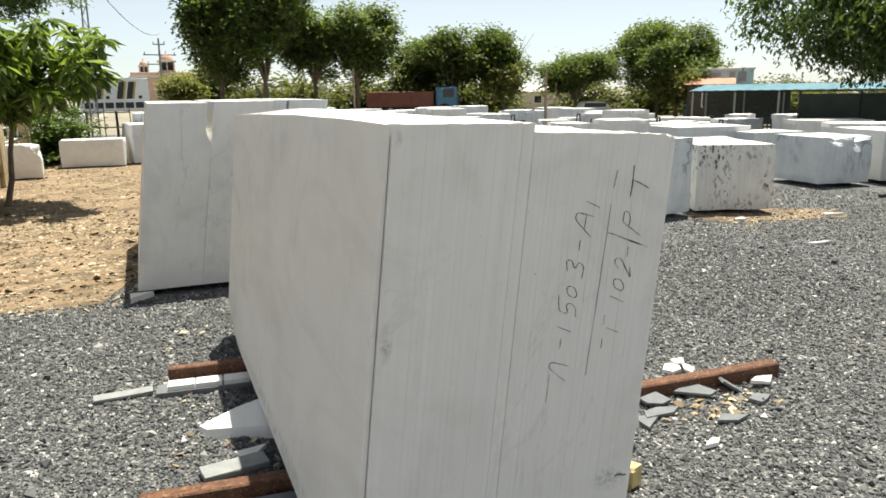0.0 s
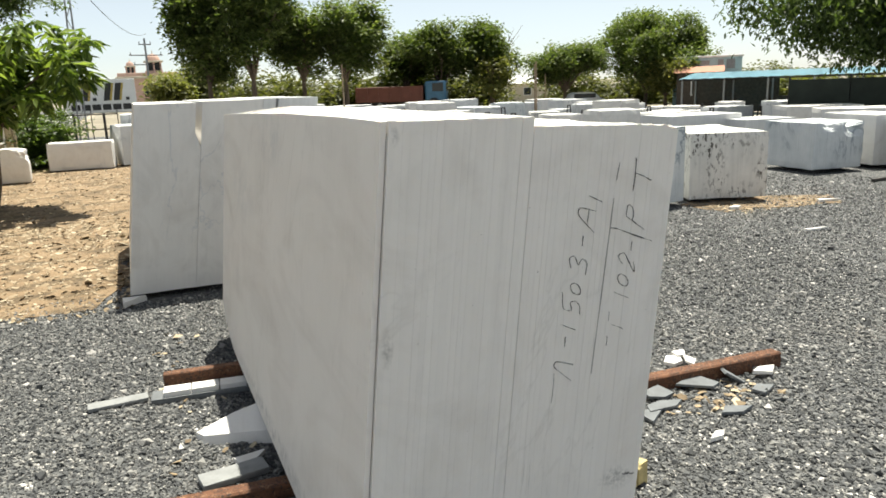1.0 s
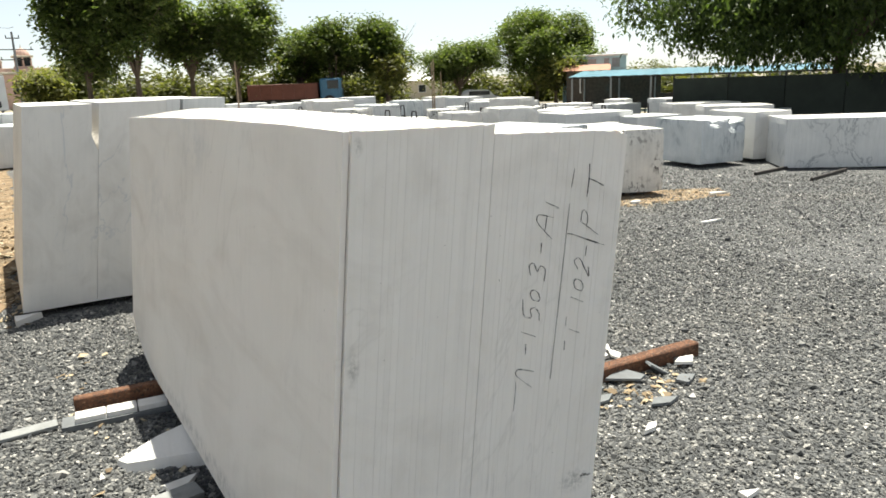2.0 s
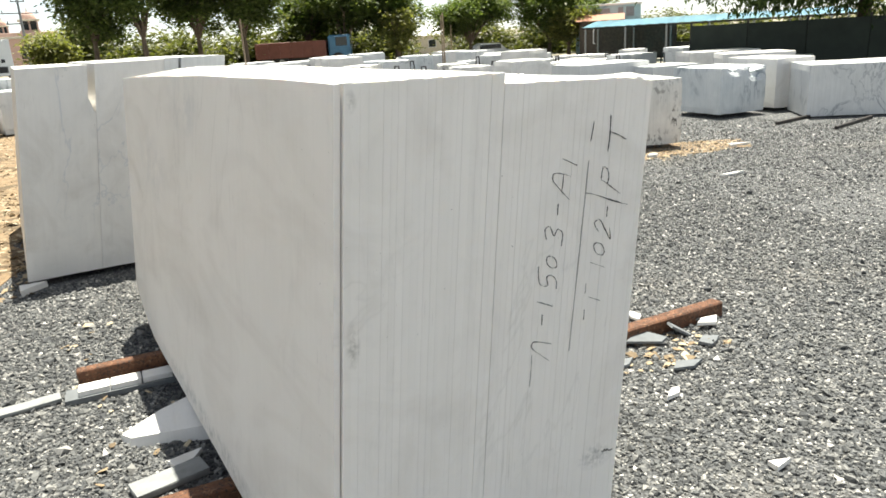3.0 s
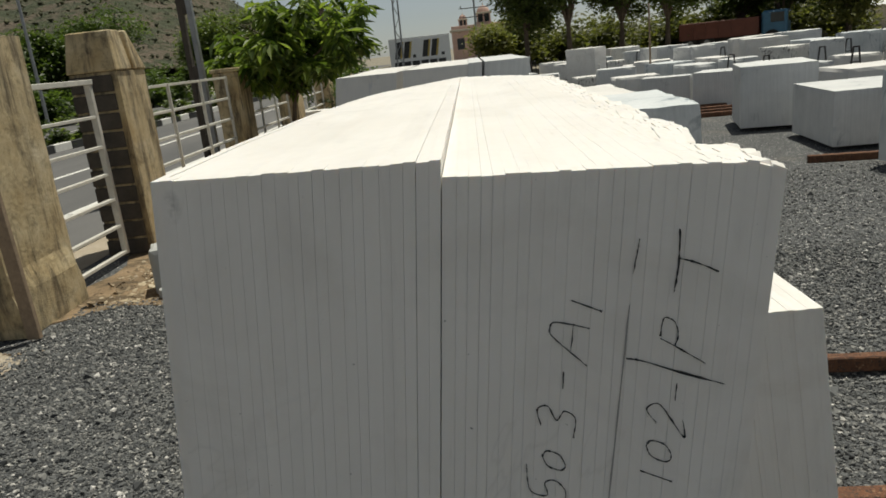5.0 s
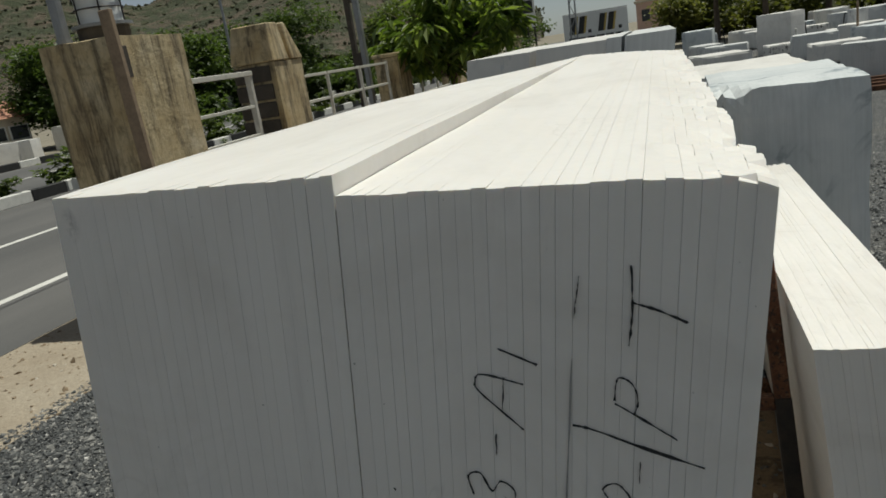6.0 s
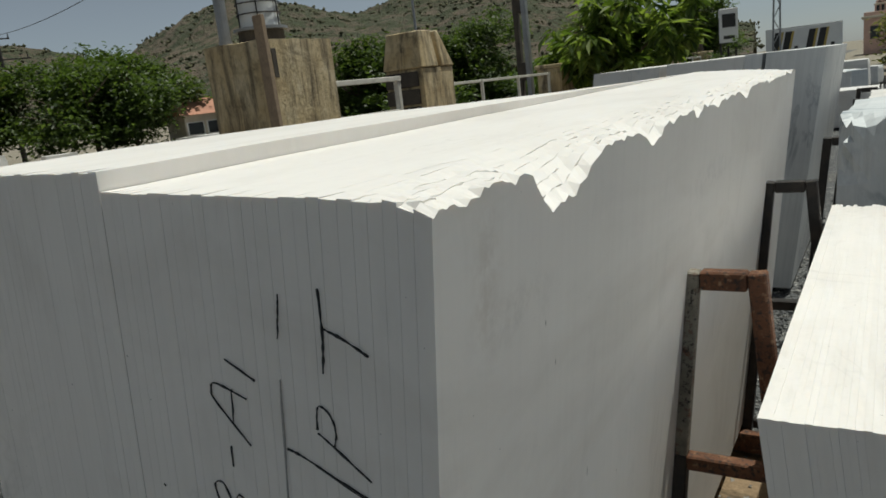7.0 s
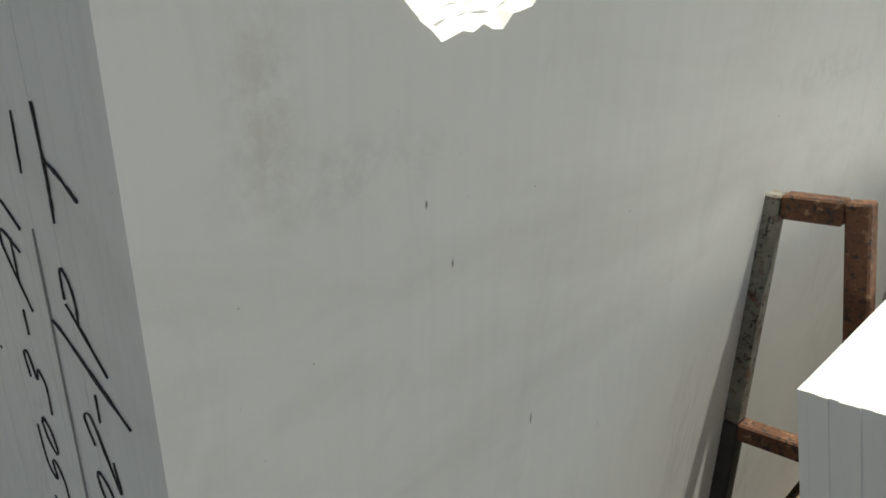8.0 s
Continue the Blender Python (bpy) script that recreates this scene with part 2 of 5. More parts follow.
def foliage(name, *stops):
    n = Nodes(name, 0.5)
    tint = n.ramp(n.island(), *stops)
    n.colour(tint)
    thin = n.add("ShaderNodeBsdfTranslucent")
    n.link(n.mix(1.0, tint, (1.5, 1.6, 0.7), "MULTIPLY"), thin.inputs["Color"])
    both = n.add("ShaderNodeMixShader")
    both.inputs["Fac"].default_value = 0.5
    n.link(n.out.outputs[0], both.inputs[1])
    n.link(thin.outputs[0], both.inputs[2])
    n.link(both.outputs[0], n.tree.nodes["Material Output"].inputs["Surface"])
    return n.mat


def bark_look():
    n = Nodes("bark", 0.9)
    n.colour(n.ramp(n.noise(1.0, 6, 0.7, n.scaled(18, 18, 3)), (0.3, (0.07, 0.05, 0.035)), (0.7, (0.20, 0.15, 0.11))))
    n.bump(n.noise(1.0, 6, 0.7, n.scaled(30, 30, 4)), 0.7, 0.02)
    return n.mat


def hill_look():
    n = Nodes("scrub_hillside", 0.95)
    rock = n.ramp(n.noise(0.012, 8, 0.68), (0.3, (0.085, 0.068, 0.048)), (0.6, (0.145, 0.115, 0.082)), (0.8, (0.22, 0.18, 0.135)))
    scrub = n.ramp(n.noise(0.06, 8, 0.75), (0.44, grey(0)), (0.53, grey(1)))
    green = n.ramp(n.noise(0.3, 4, 0.6), (0.3, (0.035, 0.045, 0.022)), (0.7, (0.075, 0.088, 0.042)))
    n.colour(n.mix(scrub, rock, green))
    n.bump(n.noise(0.15, 6, 0.7), 1.0, 6.0)
    return n.mat


RUST = rust_steel()
WORN = worn_paint_steel()
BLACK_STEEL = dark_steel()
GRAVEL = gravel_ground()
STONES = stone_bits("gravel_stones", (0.0, (0.05, 0.053, 0.056)), (0.35, (0.10, 0.105, 0.108)), (0.7, (0.165, 0.168, 0.164)), (0.92, (0.26, 0.258, 0.246)), (0.975, (0.38, 0.37, 0.35)), (0.985, (0.62, 0.60, 0.57)))
DIRT = earth("dry_dirt", (0.205, 0.14, 0.08), (0.31, 0.218, 0.13), (0.38, 0.282, 0.18), 1.2, True)
APRON = earth("dusty_apron", (0.36, 0.29, 0.21), (0.46, 0.39, 0.30), (0.54, 0.48, 0.39), 0.8)
FAR_GROUND = earth("dusty_ground", (0.22, 0.19, 0.14), (0.30, 0.27, 0.21), (0.38, 0.34, 0.27), 0.3)
ASPHALT = asphalt()
CONCRETE = stained_concrete()
# Weathered stone, and the dark tone painted where places lie in shade.
DARK_STONE_AND_SHADE = plain("dark_weathered_stone_and_shade", (0.10, 0.085, 0.07), 0.9, 0, 0.5, 6)
WHITE_PAINT = plain("white_painted_steel", (0.68, 0.66, 0.60), 0.5, 0, 0.25, 12)
LINE_PAINT = plain("road_paint", (0.75, 0.74, 0.70), 0.7, 0, 0.2)
BLACK_PAINT = plain("black_paint", (0.03, 0.03, 0.03), 0.6, 0, 0.4)
INK = plain("black_marker", (0.032, 0.034, 0.037), 0.8, 0, 0.5, 90)
FAINT_INK = plain("faint_marker", (0.40, 0.39, 0.38), 0.8, 0, 0.3, 90)
PALE_SLATE = plain("pale_grey_stone", (0.27, 0.28, 0.28), 0.8, 0, 0.3, 14)
SLATE = plain("grey_stone_tile", (0.155, 0.168, 0.178), 0.75, 0, 0.3, 14)
WOOD = plain("weathered_plank", (0.34, 0.25, 0.17), 0.85, 0, 0.35, 20)
DRY_LEAF = stone_bits("dry_leaves", (0.0, (0.14, 0.10, 0.06)), (0.5, (0.31, 0.235, 0.145)), (1.0, (0.54, 0.46, 0.33)))
BARK = bark_look()
HILL = hill_look()
MANGO = foliage("mango_leaves", (0.0, (0.04, 0.07, 0.016)), (0.5, (0.095, 0.145, 0.034)), (1.0, (0.22, 0.28, 0.085)))
LEAF = foliage("tree_leaves", (0.0, (0.05, 0.066, 0.022)), (0.6, (0.082, 0.122, 0.038)), (1.0, (0.175, 0.21, 0.08)))
LEAF_DARK = foliage("dark_tree_leaves", (0.0, (0.032, 0.055, 0.018)), (0.6, (0.065, 0.10, 0.03)), (1.0, (0.105, 0.15, 0.048)))
LEAF_DRY = foliage("dry_tree_leaves", (0.0, (0.09, 0.10, 0.035)), (0.6, (0.15, 0.16, 0.06)), (1.0, (0.26, 0.25, 0.11)))
LEAF_OLIVE = foliage("olive_tree_leaves", (0.0, (0.05, 0.056, 0.02)), (0.6, (0.09, 0.10, 0.035)), (1.0, (0.15, 0.15, 0.06)))
SCRUB = stone_bits("hill_scrub", (0.0, (0.042, 0.046, 0.022)), (0.6, (0.075, 0.08, 0.038)), (1.0, (0.12, 0.115, 0.06)))
BLUE_SHEET = plain("blue_roof_sheet", (0.26, 0.50, 0.60), 0.45, 0.0, 0.25, 1.5)
CREAM = plain("cream_plaster", (0.62, 0.56, 0.46), 0.85, 0, 0.2, 2)
PINK = plain("terracotta_plaster", (0.52, 0.26, 0.18), 0.85, 0, 0.25, 2)
ROSE = plain("pale_rose_plaster", (0.66, 0.45, 0.38), 0.85, 0, 0.2, 2)
TRUCK_RED = plain("oxide_red_paint", (0.17, 0.055, 0.04), 0.6, 0, 0.35, 2)
TRUCK_BLUE = plain("blue_paint", (0.05, 0.17, 0.30), 0.5, 0, 0.3, 3)
TYRE = plain("tyre_rubber", (0.025, 0.025, 0.026), 0.9)
SIGN_WHITE = plain("white_sign_board", (0.74, 0.75, 0.74), 0.5, 0, 0.1, 2)
SIGN_BLUE = plain("pale_blue_board", (0.42, 0.62, 0.68), 0.6, 0, 0.3, 2)
SIGN_GOLD = plain("yellow_paint", (0.50, 0.37, 0.10), 0.6)
NETTING = plain("dark_green_netting", (0.035, 0.045, 0.035), 0.9, 0, 0.5, 1.2)
STEEL = plain("galvanised_steel", (0.33, 0.34, 0.35), 0.5, 0.5, 0.25)
GLOBE = plain("white_globe", (0.75, 0.76, 0.75), 0.3, 0, 0.1)
DULL_MARBLE = plain("dull_grey_marble", (0.46, 0.465, 0.45), 0.75, 0, 0.2, 6)
GLASS_AND_SHADE = plain("dark_pane_and_shade", (0.03, 0.035, 0.04), 0.15)


# ---- building blocks ----
def link_mesh(name, mesh, material, parent=None, label=""):
    ob = new(name, mesh)
    if not mesh.materials:
        mesh.materials.append(material)
    if parent:
        ob.parent = parent
    return tagged(ob, label)


def part(name, bm, material, parent=None, label=""):
    mesh = bpy.data.meshes.new(name)
    bm.to_mesh(mesh)
    bm.free()
    return link_mesh(name, mesh, material, parent, label)


def thing(name, place=(0, 0, 0), turn=0.0, label="", category="", group="", kind="", lean=0.0):
    ob = new(name)
    ob.matrix_basis = pose(*place, 0, lean, turn)
    ob.empty_display_size = 0.2
    return tagged(ob, label, category, group, kind)


def add_box(bm, x0, x1, y0, y1, z0, z1, bevel=0.0):
    m = Matrix.Translation(((x0 + x1) / 2, (y0 + y1) / 2, (z0 + z1) / 2)) @ Matrix.Diagonal((x1 - x0, y1 - y0, z1 - z0, 1))
    made = bmesh.ops.create_cube(bm, size=1.0, matrix=m)
    if bevel:
        edges = list({e for v in made["verts"] for e in v.link_edges})
        bmesh.ops.bevel(bm, geom=edges, offset=bevel, segments=1, affect="EDGES")
    return made


def box(x0, x1, y0, y1, z0, z1, bevel=0.0):
    bm = bmesh.new()
    add_box(bm, x0, x1, y0, y1, z0, z1, bevel)
    return bm


def bar(a, b, wide, deep=None, bm=None):
    """A straight bar of rectangular section from a to b."""
    a, b, deep, bm = Vector(a), Vector(b), deep or wide, bm or bmesh.new()
    way = (b - a).normalized()
    side = way.cross(Vector((0, 1, 0)) if abs(way.y) < 0.9 else Vector((0, 0, 1))).normalized()
    up = side.cross(way)
    m = Matrix((side, up, way)).transposed().to_4x4()
    m.translation = (a + b) / 2
    made = bmesh.ops.create_cube(bm, size=1.0, matrix=m @ Matrix.Diagonal((wide, deep, (b - a).length, 1)))
    edges = list({e for v in made["verts"] for e in v.link_edges})
    bmesh.ops.bevel(bm, geom=edges, offset=min(wide, deep) * 0.1, segments=1, affect="EDGES")
    return bm


def rod(a, b, r0, r1=None, sides=8, bm=None):
    """A round, tapered rod from a to b."""
    a, b, bm = Vector(a), Vector(b), bm or bmesh.new()
    m = (b - a).to_track_quat("Z", "Y").to_matrix().to_4x4()
    m.translation = (a + b) / 2
    bmesh.ops.create_cone(bm, cap_ends=True, segments=sides, radius1=r0, radius2=r0 if r1 is None else r1, depth=(b - a).length, matrix=m)
    return bm


def from_arrays(name, verts, faces, material, parent=None, label=""):
    mesh = bpy.data.meshes.new(name)
    mesh.from_pydata(verts, [], faces)
    mesh.update()
    return link_mesh(name, mesh, material, parent, label)


def fall(x, y):
    """The height of the ground: level, then sinking gently to the east."""
    return -0.9 * min(1.0, max(0.0, (x - 14.0) / 26.0))


def rough_block(wide, long, high, seed, chip=0.03, cuts=7, taper=0.0, broken=()):
    """A quarried block: its base centred in x, its front at y = 0, with uneven edges. broken: corners knocked off, as (x, y, z, radius)."""
    rnd = random.Random(seed)
    bm = box(-wide / 2, wide / 2, 0, long, 0, high)
    bmesh.ops.subdivide_edges(bm, edges=bm.edges, cuts=cuts, use_grid_fill=True)
    shift = Vector((seed * 3.1, seed * 1.7, seed * 0.9))
    for v in bm.verts:
        c = v.co
        fx, fy, fz = abs(c.x) / (wide / 2), abs(c.y / long * 2 - 1), abs(c.z / high * 2 - 1)
        edge = sorted((fx, fy, fz))[1]
        amount = chip * max(0.0, edge - 0.75) / 0.25
        n1 = noise.noise(c * 3.1 + shift)
        n2 = noise.noise(c * 11.0 + shift)
        mid = Vector((0, long / 2, high / 2))
        pull = amount * (0.55 + 0.6 * n1 + 0.5 * n2)
        out = (c - mid).normalized()
        c = c - out * max(0.0, pull) + out * 0.004 * n2
        for bx, by, bz, radius in broken:
            gap = (c - Vector((bx, by, bz))).length
            if gap < radius:
                c = c + (mid - c).normalized() * (radius - gap) * (0.55 + 0.5 * n2)
        c.x *= 1.0 - taper * c.z / high
        v.co = c
    return bm


def block(place, size, turn, material, label, seed, group="marble blocks in the yard", lean=0.0, chip=0.03, taper=0.0, broken=(), cuts=7, name="marble_block"):
    ob = part(name, rough_block(*size, seed, chip, cuts, taper, broken), material)
    z = place[2] if len(place) > 2 else fall(*place[:2]) + 0.03
    ob.matrix_basis = pose(place[0], place[1], z, 0, lean, turn)
    return tagged(ob, label, "marble block", group)


# ---- ground, road, hill ----
def ground_sheet():
    xs = sorted({-3000, -800, -200, -60, *range(-40, 62, 2), 90, 200, 800, 3000})
    ys = sorted({-3000, -600, -100, -30, *range(-10, 92, 2), 140, 300, 1000, 3000})
    verts = [(x, y, fall(x, y)) for y in ys for x in xs]
    w = len(xs)
    faces = [(j * w + i, j * w + i + 1, (j + 1) * w + i + 1, (j + 1) * w + i) for j in range(len(ys) - 1) for i in range(w - 1)]
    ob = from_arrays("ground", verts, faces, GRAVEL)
    ob.data.materials.append(FAR_GROUND)
    for face in ob.data.polygons:
        x, y, _ = face.center
        if x < -12 or x > 30 or y > 36 or y < -12:
            face.material_index = 1
    return tagged(ob, "grey crushed-stone yard ground fading to dust", "ground", kind="structure")


def patch(name, outline, material, z, label, wobble=0.12, step=0.25):
    """A thin sheet over the ground with an uneven edge."""
    rnd = random.Random(name)
    rim = []
    for (ax, ay), (bx, by) in zip(outline, outline[1:] + outline[:1]):
        count = max(1, min(60, int(math.hypot(bx - ax, by - ay) / step)))
        for k in range(count):
            f = k / count
            x, y = ax + (bx - ax) * f, ay + (by - ay) * f
            rim.append((x + wobble * noise.noise((x * 1.7, y * 1.7, 3.0)) * 2, y + wobble * noise.noise((x * 1.7, y * 1.7, 9.0)) * 2, z))
    bm = bmesh.new()
    top = [bm.verts.new(p) for p in rim]
    low = [bm.verts.new((p[0], p[1], -0.01)) for p in rim]
    bm.faces.new(top)
    for k in range(len(rim)):
        bm.faces.new((top[k - 1], low[k - 1], low[k], top[k]))
    bmesh.ops.triangulate(bm, faces=bm.faces[:1])
    bmesh.ops.recalc_face_normals(bm, faces=bm.faces)
    return tagged(part(name, bm, material), label, "ground", kind="structure")


ground_sheet()
patch("dirt_patch", [(-2.5, 5.6), (-1.75, 6.05), (-0.9, 6.1), (-0.3, 6.25), (-0.1, 6.9), (0.1, 10.0), (0.1, 24.0), (-2.45, 24.0)], DIRT, 0.008,
      "dry brown dirt strip with withered leaves beside the fence")
patch("pavement", [(-3.45, -30.0), (-2.05, -30.0), (-2.05, 5.0), (-2.9, 5.6), (-2.9, 90.0), (-3.45, 90.0)], APRON, 0.006, "dusty tan road shoulder", 0.05)
patch("frame_dirt", [(1.35, 2.0), (2.0, 2.2), (2.05, 4.0), (1.3, 4.0)], DIRT, 0.005, "bare dirt under the slab stands", 0.06)
patch("leaf_dirt", [(6.9, 6.75), (8.6, 6.35), (9.0, 6.9), (8.0, 7.3), (6.9, 7.4)], DIRT, 0.005, "straw-coloured dirt in front of a marble block", 0.12)

road = tagged(part("road", box(-11.5, -3.45, -80, 160, -0.01, 0.010), ASPHALT), "grey asphalt road with white lane lines", "road", kind="structure")
far_road = tagged(part("road", box(-21.2, -12.6, -80, 160, -0.01, 0.010), ASPHALT), "grey asphalt carriageway beyond the median", "road", kind="structure")
for x in (-4.9, -7.75, -17.0):
    line = box(x - 0.07, x + 0.07, -60, 150, 0.008, 0.014)
    part("lane_line", line, LINE_PAINT, road if x > -10 else far_road, "white painted line")
median = tagged(part("median", box(-12.45, -11.65, -60, 150, 0.0, 0.16), FAR_GROUND), "dusty median strip between two kerbs", "median", kind="structure")


def kerb_row(x, first, count):
    owner = thing("kerb", (x, first, 0), 0, "black and white painted kerb stones along the road", "kerb", kind="structure")
    shared = {}
    for k in range(count):
        mat = BLACK_PAINT if k % 2 else LINE_PAINT
        if mat not in shared:
            mesh = bpy.data.meshes.new("kerb_stone")
            bm = box(-0.09, 0.09, 0.01, 0.99, 0.0, 0.26, 0.02)
            bm.to_mesh(mesh)
            bm.free()
            shared[mat] = mesh
        link_mesh("kerb_stone", shared[mat], mat, owner).matrix_basis = pose(0, k, 0)


kerb_row(-11.6, -2, 60)
kerb_row(-21.4, 0, 80)


def hillside():
    """A rocky ridge far off: three peaks, each with its own slopes."""
    peaks = ((24.0, 9.4, 0.62, 0.20), (45.5, 8.6, 0.17, 0.42), (35.0, 7.3, 0.25, 0.2), (64.0, 6.6, 0.2, 0.05), (95.0, 6.0, 0.05, 0.1))
    near, far = 330.0, 900.0
    verts, faces, cols, rows = [], [], 260, 46
    for j in range(rows):
        f = j / (rows - 1)
        d = near + (far - near) * f
        for i in range(cols):
            az = 8.0 + 112.0 * i / (cols - 1)
            top = max(h - (right * (p - az) if az < p else left * (az - p)) for p, h, right, left in peaks)
            crest = 600.0 * math.tan(radians(max(0.0, top)))
            shape = max(0.0, 1.0 - abs(d - 600.0) / 290.0) ** 0.9
            x, y = -d * math.sin(radians(az)), d * math.cos(radians(az))
            rough = noise.noise((x * 0.012, y * 0.012, 0)) * 12 + noise.noise((x * 0.035, y * 0.035, 5)) * 7 + noise.noise((x * 0.09, y * 0.09, 8)) * 4
            verts.append((x, y, crest * shape + rough * shape * min(1.0, crest / 40) - 1.0))
    for j in range(rows - 1):
        for i in range(cols - 1):
            a = j * cols + i
            faces.append((a, a + cols, a + cols + 1, a + 1))
    ob = from_arrays("hill", verts, faces, HILL)
    for p in ob.data.polygons:
        p.use_smooth = True
    tagged(ob, "dry rocky hill with sparse green scrub", "hill", kind="structure")
    rnd = random.Random(3)
    bits = []
    while len(bits) < 16000:
        i, j = rnd.randrange(cols - 1), rnd.randrange(rows - 1)
        x, y, z = verts[j * cols + i]
        if z < 3 or noise.noise((x * 0.02, y * 0.02, 2)) + 0.6 * rnd.random() < 0.06:
            continue
        bits.append((x + rnd.uniform(-3, 3), y + rnd.uniform(-3, 3), z))
    bv, bf = [], []
    for x, y, z in bits:
        r, n = 0.45 + 1.4 * rnd.random() ** 2.2, len(bv)
        h = r * rnd.uniform(0.8, 1.5)
        ring = [(x + r * math.cos(a) * rnd.uniform(0.6, 1.2), y + r * math.sin(a) * rnd.uniform(0.6, 1.2), z + h * rnd.uniform(0.2, 0.6)) for a in (0, 1.26, 2.5, 3.8, 5.0)]
        bv += ring + [(x, y, z + h), (x, y, z - 1.0)]
        bf += [t for k in range(5) for t in ((n + k, n + (k + 1) % 5, n + 5), (n + (k + 1) % 5, n + k, n + 6))]
    tagged(from_arrays("hill_scrub", bv, bf, SCRUB), "dark scrub bushes dotted over the hill", "scrub", kind="stuff")


hillside()

# ---- the saw-cut slab pack ----
LEAN = 6.2


def foot(y):
    """How far the underside rises towards the rounded far end."""
    return 0.16 * max(0.0, (y - 4.15) / 0.7) ** 2


def slab_mesh(u0, u1, y0, y1, low, top, steps=24, jag=0.0, seed=0, joint=0.0):
    """One upright slab: long in y, thin in u, its top following top(y, u); a joint opens at its front."""
    rnd = random.Random(seed)
    ys = [y0 + (y1 - y0) * (k / steps) ** 1.35 for k in range(steps + 1)]
    bm = bmesh.new()
    rows = []
    for y in ys:
        end = u1 - joint * max(0.0, 1 - (y - y0) / 0.03)
        rows.append([bm.verts.new(p) for p in ((u0, y, low + foot(y)), (end, y, low + foot(y)), (end, y, top(y, end) + rnd.uniform(-jag, jag)), (u0, y, top(y, u0) + rnd.uniform(-jag, jag)))])
    for a, b in zip(rows, rows[1:]):
        for k in range(4):
            bm.faces.new((a[k], a[(k + 1) % 4], b[(k + 1) % 4], b[k]))
    bm.faces.new(rows[0][::-1])
    bm.faces.new(rows[-1])
    bmesh.ops.recalc_face_normals(bm, faces=bm.faces)
    return bm


DIPS = ((1.635, 0.005, 0.04), (1.865, 0.055, 0.05), (1.96, 0.042, 0.07), (2.345, 0.038, 0.06), (2.71, 0.022, 0.03), (2.93, 0.012, 0.05), (3.36, 0.028, 0.06), (3.9, 0.012, 0.08))


def main_pack():
    owner = thing("marble_slab_pack", (0.545, 0, 0.15), 0, "leaning pack of sawn white marble slabs with black handwriting", "slab pack", lean=LEAN)
    rnd = random.Random(11)
    count, width = 50, 0.99
    pitch = width / count
    edges = [k * pitch + (rnd.uniform(-0.14, 0.14) * pitch if 2 < k < count and abs(k - 22) > 2 else 0.0) for k in range(count + 1)]
    for k in range(1, count):
        u0 = edges[k]
        mid = k * pitch + pitch / 2
        gap, joint = 0.00003, rnd.choice((0.00007, 0.0001, 0.00013, 0.00017, 0.00028))
        if k > 23:
            gap, joint = rnd.choice((0.00003, 0.0001, 0.00026)), joint
        if k in (1, 21, 23):
            gap = {1: 0.0030, 21: 0.0008, 23: 0.0017}[k]
        thick_end = edges[k + 1] - gap
        uneven = rnd.uniform(-0.0014, 0.0014)
        low = -0.04 + 0.108 * mid + rnd.uniform(0, 0.004)
        front = 1.566 + rnd.uniform(0.0, 0.0003) + (0.012 if k == 1 else 0)
        back = 5.28 - 0.62 * (k / (count - 1)) ** 1.3 + rnd.uniform(-0.05, 0.05)
        if mid < 0.467:
            back = 4.86 + 0.30 * min(1.0, mid / 0.3) + rnd.uniform(-0.02, 0.02)
        sink = 0.06 - 0.096 * mid if mid < 0.467 else 0.0
        side = max(0.0, 1.0 - (width - u0) / 0.17)

        def top(y, u, sink=sink, uneven=uneven, high=mid < 0.467, k=k):
            side = max(0.0, 1.0 - (width - u) / 0.17)
            base = 1.487 + 0.0857 * u if high else 1.500 + 0.0654 * (u - 0.467)
            base += uneven * max(0.0, 1 - (y - 1.566) / 0.05)
            t = base - sink * max(0.0, (y - 2.2) / 2.7) ** 1.5 + (0.0 if high else 0.012) * max(0.0, (y - 2.0) / 2.6)
            t += 0.0025 * noise.noise((y * 2.3, u * 2.5, 4.0))
            if side > 0:
                for at, deep, wide in DIPS:
                    t -= deep * side ** 1.7 * math.exp(-((y - at - 0.03 * (1 - side)) / wide) ** 2)
                t -= 0.016 * side ** 2.0 * min(1.0, (y - 1.55) / 0.15) * abs(noise.noise((y * 9.0, u * 9.0, 1.0))) + 0.014 * side ** 2.4 * abs(noise.noise((y * 38.0, u * 30.0, 6.0)))
                t -= 0.010 * side ** 1.5 * abs(noise.noise((y * 85.0, u * 60.0, 3.0))) + 0.0055 * side ** 1.2 * abs(noise.cell((y * 26.0, k * 1.0, 0.5)))
                t -= 0.005 * side ** 8 * max(0.0, 1 - (y - 1.566) / 0.03)
            return t

        steps = 170 if side > 0 else 22
        label = "outer slab set back behind a sawn groove" if k == 1 else ""
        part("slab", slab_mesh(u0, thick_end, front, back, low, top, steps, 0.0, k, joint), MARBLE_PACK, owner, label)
    return owner


PACK = main_pack()

